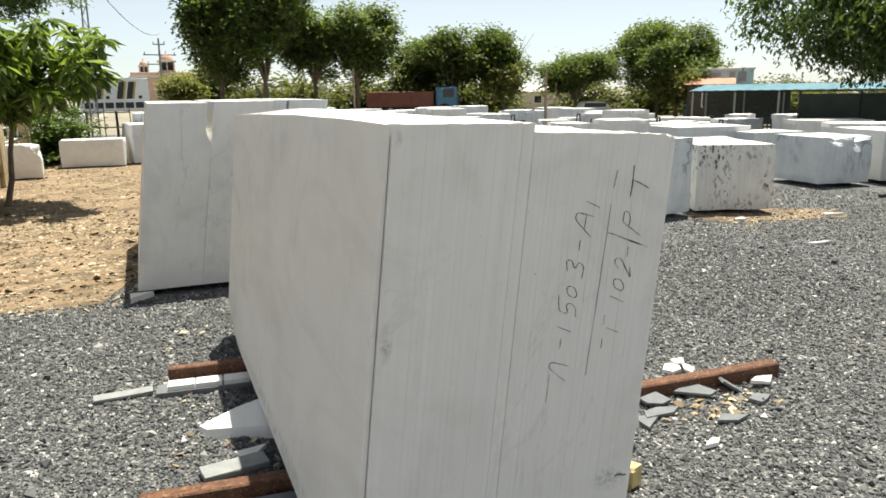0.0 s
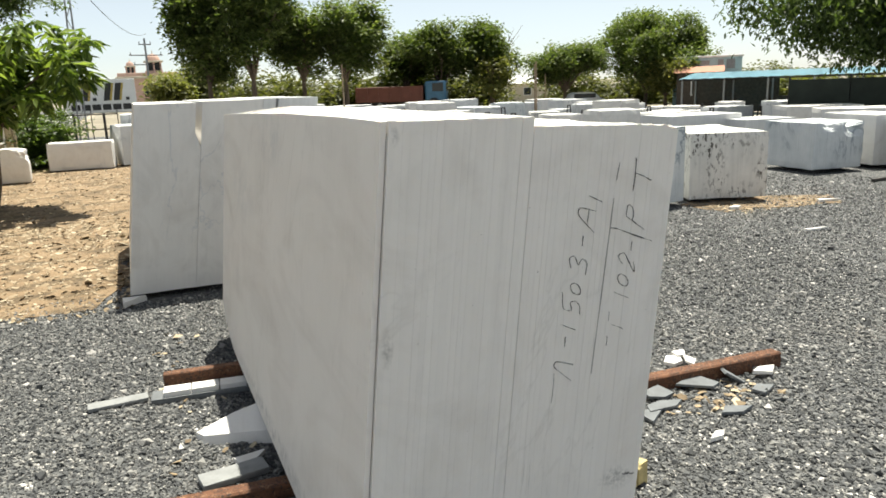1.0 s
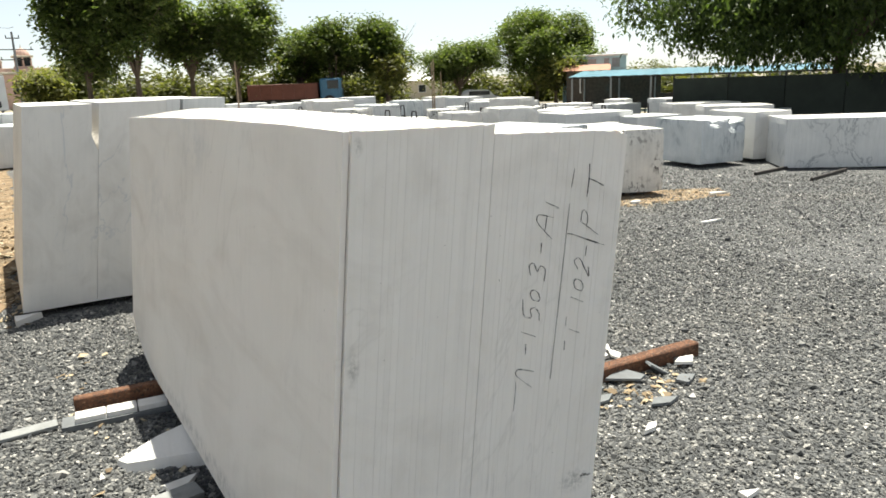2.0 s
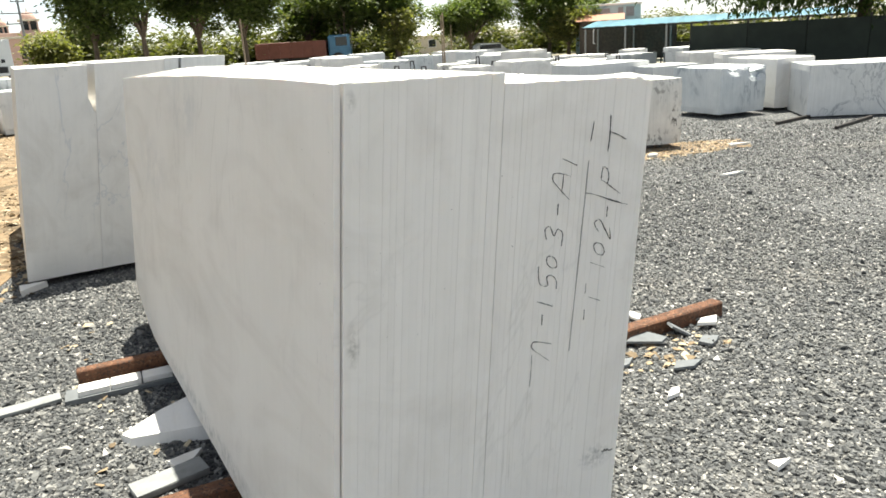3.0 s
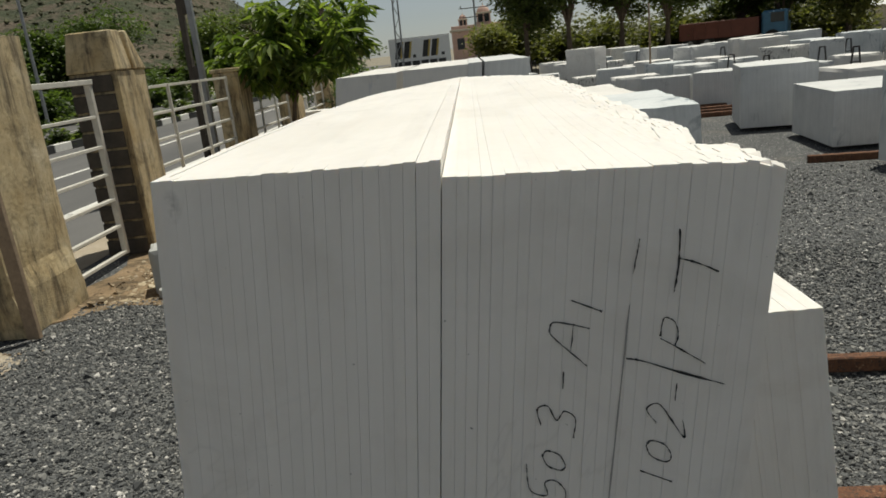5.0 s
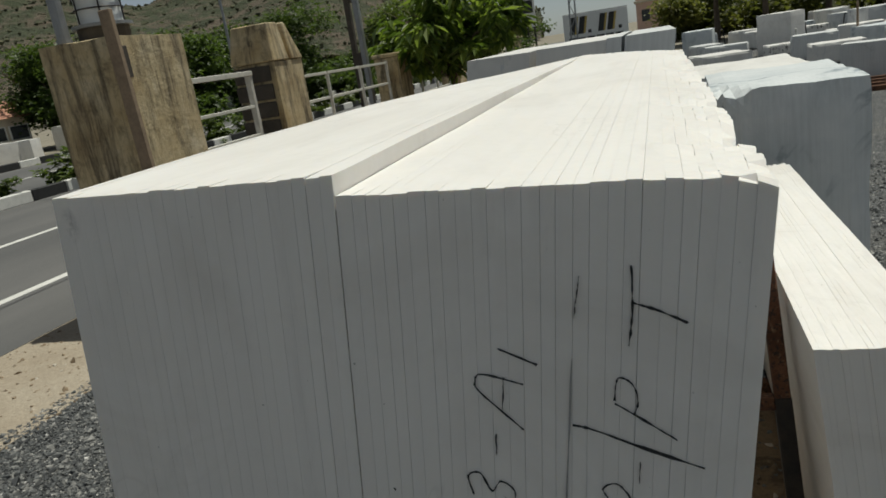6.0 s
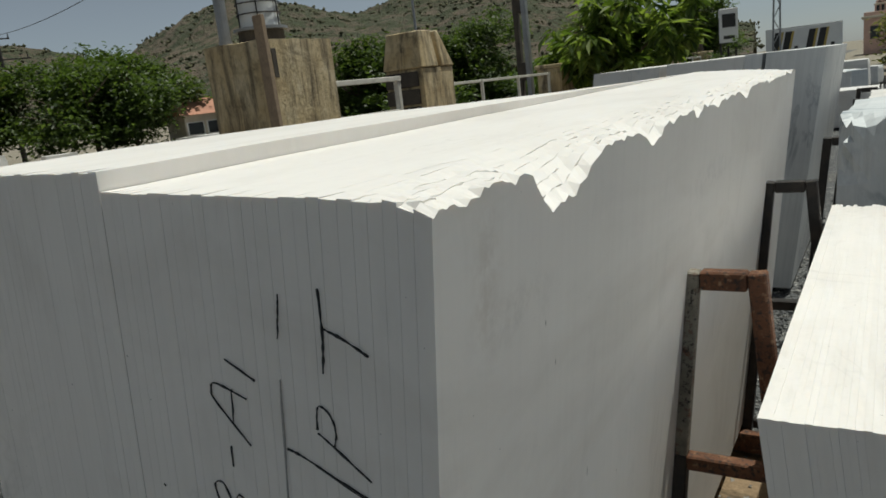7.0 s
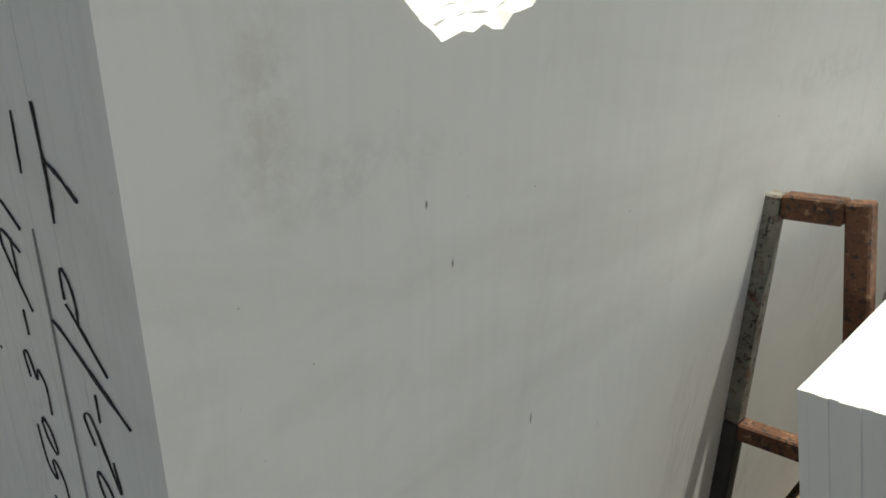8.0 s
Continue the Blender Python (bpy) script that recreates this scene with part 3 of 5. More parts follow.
GLYPHS = {
    "n": (((-0.45, -0.5), (-0.15, 0.45), (0.1, 0.5), (0.25, 0.3), (0.4, -0.55)),),
    "1": (((0.0, 0.5), (0.06, -0.5)),),
    "5": (((0.55, 0.62), (-0.30, 0.5), (-0.25, 0.02), (0.15, 0.1), (0.36, -0.15), (0.2, -0.45), (-0.25, -0.5)),),
    "0": (((0.0, 0.42), (-0.32, 0.2), (-0.3, -0.3), (0.0, -0.45), (0.32, -0.2), (0.28, 0.25), (0.0, 0.42)),),
    "3": (((-0.35, 0.4), (0.1, 0.52), (0.35, 0.25), (0.0, 0.0), (0.4, -0.2), (0.3, -0.5), (-0.35, -0.48)),),
    "A": (((-0.5, -0.5), (-0.1, 0.4), (0.12, 0.5), (0.35, 0.35), (0.55, -0.5)), ((-0.3, -0.05), (0.5, -0.1))),
    "2": (((-0.3, 0.25), (0.0, 0.5), (0.3, 0.2), (-0.1, -0.2), (-0.4, -0.5), (0.1, -0.42)),),
    "P": (((-0.38, -0.55), (-0.25, 0.1), (-0.2, 0.5)), ((-0.22, 0.16), (0.1, 0.12), (0.45, 0.22), (0.42, 0.46), (-0.12, 0.5))),
    "-": (((-0.5, 0.0), (0.5, 0.0)),),
}


def writing():
    """Hand-drawn signs on the sawn end, read from below upwards."""
    lines = (("n", 0.648, 0.765, 0.065, 0.062, INK), ("-", 0.645, 0.852, 0.03, 0.03, INK), ("1", 0.652, 0.897, 0.055, 0.05, INK), ("5", 0.658, 0.965, 0.062, 0.055, INK),
             ("0", 0.664, 1.020, 0.045, 0.045, INK), ("3", 0.666, 1.095, 0.062, 0.055, INK), ("-", 0.674, 1.168, 0.028, 0.03, INK), ("A", 0.680, 1.238, 0.062, 0.062, INK),
             ("1", 0.704, 1.296, 0.05, 0.045, INK), ("-", 0.802, 0.845, 0.032, 0.03, INK), ("1", 0.838, 0.888, 0.05, 0.05, INK), ("-", 0.800, 0.925, 0.022, 0.03, FAINT_INK),
             ("1", 0.838, 0.992, 0.055, 0.05, INK), ("0", 0.838, 1.042, 0.050, 0.048, INK), ("2", 0.846, 1.105, 0.066, 0.058, INK), ("-", 0.858, 1.150, 0.034, 0.03, INK),
             ("P", 0.861, 1.240, 0.072, 0.058, INK))
    sheets = []
    for sign, u, w, tall, wide, mat in lines:
        for stroke in GLYPHS[sign]:
            sheets.append(([(u - v * tall, w + s * wide + (0.42 * v * tall if sign != "-" else 0)) for s, v in stroke], mat, 0.0023))
    sheets.append(([(0.840, 1.424), (0.843, 1.37), (0.840, 1.323)], INK, 0.0036))
    sheets.append(([(0.843, 1.378), (0.873, 1.37), (0.905, 1.357)], INK, 0.0028))
    sheets.append(([(0.774, 1.208), (0.80, 1.204), (0.86, 1.186), (0.934, 1.166)], INK, 0.0030))
    sheets.append(([(0.755, 0.74), (0.762, 0.95), (0.772, 1.30)], FAINT_INK, 0.0022))
    sheets.append(([(0.774, 1.352), (0.777, 1.38), (0.780, 1.408)], INK, 0.0018))
    sheets.append(([(0.617, 0.75), (0.618, 0.70), (0.616, 0.655)], FAINT_INK, 0.0022))
    sheets.append(([(0.925, 0.372), (0.933, 0.366), (0.938, 0.374), (0.944, 0.366), (0.951, 0.372), (0.958, 0.364), (0.972, 0.367)], INK, 0.003))
    sheets.append(([(0.524, 1.079), (0.527, 1.076)], INK, 0.005))
    for path, mat, wide in sheets:
        fine = []
        for (au, aw), (bu, bw) in zip(path, path[1:]):
            i = len(fine) // 7
            (pu, pw), (qu, qw) = path[max(0, i - 1)], path[min(len(path) - 1, i + 2)]
            for f in range(7):
                t = f / 7
                h = (-0.5 * t + t * t - 0.5 * t ** 3, 1 - 2.5 * t * t + 1.5 * t ** 3, 0.5 * t + 2 * t * t - 1.5 * t ** 3, -0.5 * t * t + 0.5 * t ** 3)
                fine.append((h[0] * pu + h[1] * au + h[2] * bu + h[3] * qu, h[0] * pw + h[1] * aw + h[2] * bw + h[3] * qw))
        fine.append(path[-1])
        bm = bmesh.new()
        rings = []
        for k, (u, w) in enumerate(fine):
            pu, pw = fine[max(0, k - 1)]
            qu, qw = fine[min(len(fine) - 1, k + 1)]
            du, dw = qu - pu, qw - pw
            size = math.hypot(du, dw) or 1
            half = 0.62 * wide * max(0.08, 0.55 + 1.5 * noise.noise((u * 260, w * 260, 2))) / 1.2
            ou, ow = -dw / size * half, du / size * half
            u += 0.0010 * noise.noise((u * 90, w * 90, 7))
            rings.append([bm.verts.new(p) for p in ((u - ou, 1.5658, w - ow), (u - ou, 1.5640, w - ow), (u + ou, 1.5640, w + ow), (u + ou, 1.5658, w + ow))])
        for a, b in zip(rings, rings[1:]):
            for k in range(4):
                bm.faces.new((a[k], a[(k + 1) % 4], b[(k + 1) % 4], b[k]))
        bmesh.ops.recalc_face_normals(bm, faces=bm.faces)
        part("handwriting", bm, mat, PACK, "black handwritten marking")


writing()


def small_pack():
    owner = thing("marble_slab_pack", (1.952, 0, 0.10), 0, "low leaning pack of sawn white marble slabs", "slab pack", lean=-6.0)
    rnd = random.Random(5)
    for k in range(20):
        u0 = k * 0.01333
        base = 0.905 + rnd.uniform(-0.0007, 0.0007)
        part("slab", slab_mesh(u0, u0 + 0.0132, 2.342 + rnd.uniform(0, 0.003), 4.40 + rnd.uniform(-0.03, 0.03), -0.11 * u0 + 0.005,
                               lambda y, u, base=base, k=k: base - 0.105 * u + 0.003 * noise.noise((y * 2, u * 3.0, 2)), 18, 0.0005, k), MARBLE_PACK, owner)


small_pack()


def back_pack():
    owner = thing("marble_slab_pack", (-0.045, 6.3, 0.05), 0, "leaning pack of grey-veined marble slabs with saw notches", "slab pack", lean=8.0)
    for k, (u0, u1, high, y0) in enumerate(((0.0, 0.5325, 1.545, 0.0), (0.533, 1.04, 1.553, 0.001), (1.0415, 1.17, 1.56, 0.004), (1.172, 1.52, 1.558, 0.002))):
        bm = rough_block(u1 - u0, 2.5, high + 0.07, 40 + k, 0.008, 12)
        for v in bm.verts:
            if k in (0, 2) and v.co.z > high - 0.22 and v.co.x > 0.4 * (u1 - u0):
                v.co.x -= 0.05
        for v in bm.verts:
            v.co += Vector(((u0 + u1) / 2, y0, 0.135 * (v.co.x + (u0 + u1) / 2)))
        part("thick_slab", bm, MARBLE_GREY if k > 1 else MARBLE, owner)


back_pack()


# ---- steel stands ----
def stand(place, turn=0.0, tall=1.19, dark=False):
    owner = thing("steel_stand", place, turn, "rusted steel A-frame stand holding marble slabs", "stand", "slab stands")
    upper, rusty = (BLACK_STEEL, BLACK_STEEL) if dark else (WORN, RUST)
    cut, lx0, rx0, lx1, rx1 = 0.68, -0.075, 0.073, -0.195, 0.165
    f = (tall - cut) / tall
    left, right = lx0 + (lx1 - lx0) * f, rx0 + (rx1 - rx0) * f
    part("leg", bar((left, 0, cut), (lx0, 0, tall - 0.002), 0.042), upper, owner, "flaking grey painted leg" if not dark else "")
    part("leg", bar((right, 0, cut), (rx0, 0, tall - 0.002), 0.042), rusty, owner)
    # Below the cut height both legs turn near-black.
    part("foot_post", bar((lx1, 0.004, 0.0), (left, 0.004, cut), 0.046), BLACK_STEEL, owner, "black lower leg")
    part("foot_post", bar((rx1, 0.004, 0.0), (right, 0.004, cut), 0.046), BLACK_STEEL, owner, "black lower leg")
    part("top_bar", bar((lx0 + 0.021, 0, tall - 0.024), (rx0 - 0.021, 0, tall - 0.024), 0.046, 0.042), rusty, owner)
    part("cross_bar", bar((left + 0.02, 0, cut - 0.02), (right - 0.02, 0, cut - 0.02), 0.04), rusty, owner)
    part("cross_bar", bar((lx1 + 0.04, 0, 0.12), (rx1 - 0.04, 0, 0.12), 0.04), BLACK_STEEL, owner)
    return owner


first = stand((1.733, 2.738, 0), 0, 1.176)
second = stand((1.735, 4.07, 0), 0, 1.17, True)
for y in (5.5, 7.0, 8.4, 10.0):
    copy_thing(second, pose(1.86 + 0.02 * math.sin(y), y, 0, 0, 0, 2 * math.sin(3 * y)))

# ---- blocks of the yard ----
WHITE_NOTE = "rough white marble block standing in the gravel yard"
GREY_NOTE = "grey-white veined marble block standing in the gravel yard"
block((2.22, 4.95, 0.10), (0.78, 1.25, 1.22), -2, MARBLE_BLUE, "grey marble block with a broken corner beside the stands", 3, broken=((-0.39, 0.0, 1.2, 0.24), (-0.36, 0.0, 0.98, 0.14)), cuts=14)
block((2.35, 7.3), (0.9, 1.6, 1.18), 0, MARBLE, WHITE_NOTE, 4)
block((6.42, 7.30, 0.06), (0.94, 1.55, 1.0), 8, MARBLE_BLUE, GREY_NOTE, 5, chip=0.012)
block((7.50, 7.21, 0.05), (1.08, 1.7, 0.90), -20, MARBLE_SOILED, "white marble block stained with dark lichen streaks", 6, cuts=10)
block((11.12, 8.42, 0.06), (1.05, 1.2, 0.80), -7, MARBLE_BLUE, "blue-grey veined marble block with broken top corner", 7, broken=((0.3, 0.0, 0.8, 0.28), (-0.2, 0.0, 0.82, 0.2)), cuts=14)
block((12.3, 8.25, 0.06), (0.85, 1.3, 0.88), -12, MARBLE, WHITE_NOTE, 8)
block((12.25, 6.75, 0.02), (2.1, 1.1, 0.84), -40, MARBLE_GREY, GREY_NOTE, 9, chip=0.012)
block((6.46, 9.80, 0.05), (1.4, 1.6, 0.71), -6, MARBLE_GREY, GREY_NOTE, 10, chip=0.015)
block((6.0, 12.12, 0.06), (1.12, 1.35, 0.96), -14, MARBLE_GREY, GREY_NOTE, 11, chip=0.015)
block((5.44, 16.7, 0.0), (1.05, 0.5, 0.70), -24, MARBLE_GREY, GREY_NOTE, 12, chip=0.015)
block((6.3, 16.15, 0.0), (0.85, 0.9, 0.74), -30, MARBLE_GREY, GREY_NOTE, 17, chip=0.015)
block((5.2, 27.2, 0.0), (1.1, 1.2, 1.3), -30, MARBLE, "tall white marble block standing in the gravel yard", 18)
block((12.0, 12.5, 0.0), (1.9, 1.2, 0.84), -8, MARBLE_GREY, GREY_NOTE, 19, chip=0.02)
block((13.1, 11.7, 0.0), (1.3, 1.0, 0.72), -8, MARBLE_GREY, GREY_NOTE, 22, chip=0.02)
block((16.6, 13.2, -0.05), (1.9, 1.2, 0.88), -30, MARBLE, WHITE_NOTE, 23)
block((15.0, 11.0, -0.03), (1.6, 1.0, 0.90), -38, MARBLE, WHITE_NOTE, 24)
block((-2.35, 17.1), (0.9, 0.45, 0.72), 3, MARBLE, "upright white marble offcut with a rounded corner on dirt", 13, broken=((0.45, 0.2, 0.72, 0.35),), cuts=10)
block((-1.05, 19.3), (1.45, 0.7, 0.66), -5, MARBLE, "low white marble block on dirt", 14)
block((0.35, 22.5), (0.9, 0.8, 1.2), 0, MARBLE_GREY, GREY_NOTE, 15)
block((-1.42, 6.33, 0.012), (0.42, 0.32, 0.40), 20, DULL_MARBLE, "small grey marble offcut with a rough broken top", 16, cuts=8, broken=((0.0, 0.1, 0.42, 0.13),))


def yard():
    """The crowded rows behind, with their stands."""
    rnd = random.Random(21)
    mats = (MARBLE, MARBLE, MARBLE_GREY, MARBLE_GREY, MARBLE_BLUE, MARBLE_SOILED)
    seed = 100
    frames = []
    for row, (x, y0, y1) in enumerate(((0.9, 17.0, 34.0), (3.4, 23.0, 36.0), (5.6, 20.5, 42.0), (7.5, 18.0, 42.0), (9.3, 14.5, 42.0), (11.6, 15.0, 38.0), (14.6, 15.5, 36.0), (17.6, 11.5, 34.0), (20.5, 14.0, 34.0), (23.5, 16.0, 34.0))):
        y = y0 + rnd.uniform(0, 0.8)
        while y < y1:
            wide, long, high = rnd.uniform(0.8, 1.7), rnd.uniform(0.7, 1.5), rnd.uniform(0.45, 1.02)
            if row in (2, 3):
                high, wide = rnd.uniform(0.4, 0.72), rnd.uniform(0.7, 1.3)
            mat = rnd.choice(mats)
            note = {MARBLE: WHITE_NOTE, MARBLE_GREY: GREY_NOTE, MARBLE_BLUE: "blue-grey veined marble block in the yard", MARBLE_SOILED: "soiled white marble block in the yard"}[mat]
            block((x + rnd.uniform(-0.35, 0.35), y), (wide, long, high), rnd.uniform(-26, 26), mat, note, seed, chip=0.05, cuts=6, taper=rnd.uniform(0, 0.06))
            if rnd.random() < 0.35:
                frames.append((x + wide / 2 + 0.35, y + 0.2))
            seed += 1
            y += long + rnd.uniform(0.6, 2.2)
    for x, y in frames:
        copy_thing(second, pose(x, y, fall(x, y), 0, 0, rnd.uniform(-10, 10)) @ Matrix.Diagonal((0.8, 0.8, 0.72, 1)))


yard()


# ---- fence and gate ----
def gate_pillar():
    owner = thing("gate_pillar", (-2.64, 5.45, 0), 0, "stained rough concrete gate pillar", "pillar", kind="structure")
    bm = rough_block(0.66, 0.92, 2.25, 31, 0.02, 12)
    for v in bm.verts:
        if v.co.z < 0.35:
            v.co.x *= 1.12
    part("shaft", bm, CONCRETE, owner)
    # A dark box on the face paints the shade inside a slot.
    part("recess", box(0.12, 0.333, 0.12, 0.19, 1.92, 2.17, 0.01), DARK_STONE_AND_SHADE, owner, "dark box painting the shade of a slot in the concrete")
    return owner


gate_pillar()


def cage_lamp():
    owner = thing("gate_lamp", (-2.66, 5.86, 2.25), 0, "white globe lamp in a wire cage on the gate pillar", "lamp")
    part("base", rod((0, 0, 0), (0, 0, 0.10), 0.20, 0.20, 20), DARK_STONE_AND_SHADE, owner)
    part("plate", rod((0, 0, 0.10), (0, 0, 0.125), 0.235, 0.235, 24), STEEL, owner)
    bm = bmesh.new()
    rings = []
    for k in range(13):
        f = k / 12
        z = 0.125 + 0.44 * f
        r = 0.175 if f < 0.45 else 0.175 * math.sqrt(max(0.0, 1 - ((f - 0.45) / 0.55) ** 2)) + 0.002
        rings.append([bm.verts.new((r * math.cos(a), r * math.sin(a), z)) for a in (2 * math.pi * i / 20 for i in range(20))])
    for a, b in zip(rings, rings[1:]):
        for i in range(20):
            bm.faces.new((a[i - 1], a[i], b[i], b[i - 1])).smooth = True
    bm.faces.new(rings[-1])
    part("globe", bm, GLOBE, owner)
    for k in range(6):
        a = math.pi * k / 3 + 0.2
        pts = []
        for j in range(8):
            f = j / 7
            z = 0.125 + 0.465 * f
            r = 0.192 if f < 0.45 else 0.192 * math.sqrt(max(0.0, 1 - ((f - 0.45) / 0.55) ** 2))
            pts.append((r * math.cos(a), r * math.sin(a), z))
        bm = bmesh.new()
        for p, q in zip(pts, pts[1:]):
            rod(p, q, 0.007, 0.007, 5, bm)
        part("cage_rib", bm, BLACK_STEEL, owner)
    for z in (0.24, 0.33):
        bm = bmesh.new()
        ring = [(0.192 * math.cos(2 * math.pi * i / 18), 0.192 * math.sin(2 * math.pi * i / 18), z) for i in range(18)]
        for p, q in zip(ring, ring[1:] + ring[:1]):
            rod(p, q, 0.006, 0.006, 5, bm)
        part("cage_ring", bm, BLACK_STEEL, owner)
    pipe = thing("pipe_stub", (-2.80, 5.56, 2.25), 0, "short galvanised pipe standing on the gate pillar", "pipe")
    part("tube", rod((0, 0, 0), (0, 0, 0.38), 0.05, 0.05, 14), STEEL, pipe)
    part("collar", rod((0, 0, 0.0), (0, 0, 0.03), 0.058, 0.058, 14), STEEL, pipe)


cage_lamp()
plank = tagged(part("wooden_plank", bar((-2.19, 5.41, 0.02), (-2.27, 5.45, 2.42), 0.10, 0.045), WOOD), "weathered wooden plank leaning on the gate pillar", "plank")


def cap_pillar():
    owner = thing("fence_pillar", (-2.55, 7.85, 0), 0, "stained concrete pillar with a slotted sloping cap", "pillar", kind="structure")
    part("shaft", rough_block(0.50, 0.65, 1.93, 37, 0.012, 8), CONCRETE, owner)
    for k in range(10):
        part("stone_course", box(-0.256, 0.19, -0.024 + 0.006 * (k % 2), 0.0, 0.02 + k * 0.19, 0.185 + k * 0.19, 0.008), DARK_STONE_AND_SHADE, owner, "dark weathered stone course")
    for y0, y1, t0, t1 in ((-0.03, 0.33, 0.05, 0.28), (0.40, 0.67, 0.39, 0.45)):
        bm = box(-0.265, 0.265, y0, y1, 1.93, 2.33)
        for v in bm.verts:
            if v.co.z > 2.2:
                v.co.y = t0 if v.co.y < (y0 + y1) / 2 else t1
                v.co.x *= 0.84
        bmesh.ops.bevel(bm, geom=bm.edges[:], offset=0.012, segments=1, affect="EDGES")
        part("cap", bm, CONCRETE, owner)


cap_pillar()


def gate_leaf():
    owner = thing("gate_leaf", (-2.53, 6.40, 0), 0, "white painted steel gate panel with flat bars", "gate", kind="structure")
    part("post", bar((0, 0.03, 0.08), (0, 0.03, 1.84), 0.05), WHITE_PAINT, owner)
    part("post", bar((0, 1.26, 0.08), (0, 1.26, 1.84), 0.06), WHITE_PAINT, owner)
    part("top_rail", bar((0, 0.0, 1.84), (0, 1.29, 1.84), 0.085, 0.05), WHITE_PAINT, owner)
    for z in (0.10, 0.38, 0.66, 0.92, 1.20, 1.50):
        part("rail", bar((0, 0.05, z), (0, 1.24, z), 0.05, 0.03), WHITE_PAINT, owner)


gate_leaf()


def fence_bay(y0, y1):
    owner = thing("fence_panel", (-2.62, y0, 0), 0, "white painted steel fence panel on a low wall", "fence", "fence bays", kind="structure")
    long = y1 - y0
    part("plinth", box(-0.12, 0.12, 0, long, 0, 0.32, 0.01), CONCRETE, owner)
    part("coping", box(-0.15, 0.15, 0, long, 0.32, 0.38, 0.01), CONCRETE, owner)
    for z in (0.46, 0.77, 1.08, 1.40, 1.72):
        part("rail", bar((0, 0.0, z), (0, long, z), 0.05, 0.035), WHITE_PAINT, owner)
    for k in range(4):
        part("upright", bar((0.02, 0.08 + (long - 0.16) * k / 3, 0.40), (0.02, 0.08 + (long - 0.16) * k / 3, 1.74), 0.04, 0.03), WHITE_PAINT, owner)


def fence_post(y):
    owner = thing("fence_pillar", (-2.62, y, 0), 0, "stained yellow-grey concrete fence pillar", "pillar", "fence pillars", kind="structure")
    part("shaft", rough_block(0.42, 0.55, 1.80, int(y * 7), 0.015, 7), CONCRETE, owner)
    part("cap", box(-0.24, 0.24, -0.03, 0.58, 1.80, 1.86, 0.01), CONCRETE, owner)


fence_bay(8.53, 12.1)
for y in (12.1, 15.8, 19.5, 23.2):
    fence_post(y)
for y in (12.65, 16.35, 20.05):
    fence_bay(y, y + 3.15)


# ---- trees ----
def add_leaves(seed, centres, per, spread, size, narrow, droop, fold=0.3):
    """Leaf blades round clump centres, each folded along its middle; returns corners and triangles."""
    rng = np.random.default_rng(seed)
    c = np.repeat(np.array([tuple(p) for p in centres], float), per, 0)
    n = len(c)
    p = c + rng.normal(0, 1, (n, 3)) * np.array((spread, spread, spread * 0.7))
    yaw, pitch = rng.uniform(0, 2 * np.pi, n), rng.uniform(-0.5, 0.6, n) - droop
    s = (size * rng.uniform(0.65, 1.25, n))[:, None]
    along = np.stack([np.cos(yaw) * np.cos(pitch), np.sin(yaw) * np.cos(pitch), np.sin(pitch)], 1)
    across = np.stack([-np.sin(yaw), np.cos(yaw), rng.uniform(-0.4, 0.4, n)], 1)
    across /= np.linalg.norm(across, axis=1, keepdims=True)
    up = np.cross(along, across)
    half = s * narrow
    verts = np.stack([p, p + along * s * 0.5 + across * half + up * half * fold, p + along * s - up * s * 0.15, p + along * s * 0.5 - across * half + up * half * fold], 1).reshape(-1, 3)
    faces = (np.array([(0, 2, 1), (0, 3, 2)])[None] + 4 * np.arange(n)[:, None, None]).reshape(-1, 3)
    return verts, faces


def from_triangles(name, verts, faces, material, parent=None, label=""):
    """A mesh of many triangles out of two arrays."""
    mesh = bpy.data.meshes.new(name)
    mesh.vertices.add(len(verts))
    mesh.vertices.foreach_set("co", np.asarray(verts, float).ravel())
    mesh.loops.add(faces.size)
    mesh.loops.foreach_set("vertex_index", faces.ravel().astype(np.int32))
    mesh.polygons.add(len(faces))
    mesh.polygons.foreach_set("loop_start", np.arange(0, faces.size, 3, dtype=np.int32))
    mesh.update(calc_edges=True)
    mesh.validate()
    mesh.shade_flat()
    return link_mesh(name, mesh, material, parent, label)


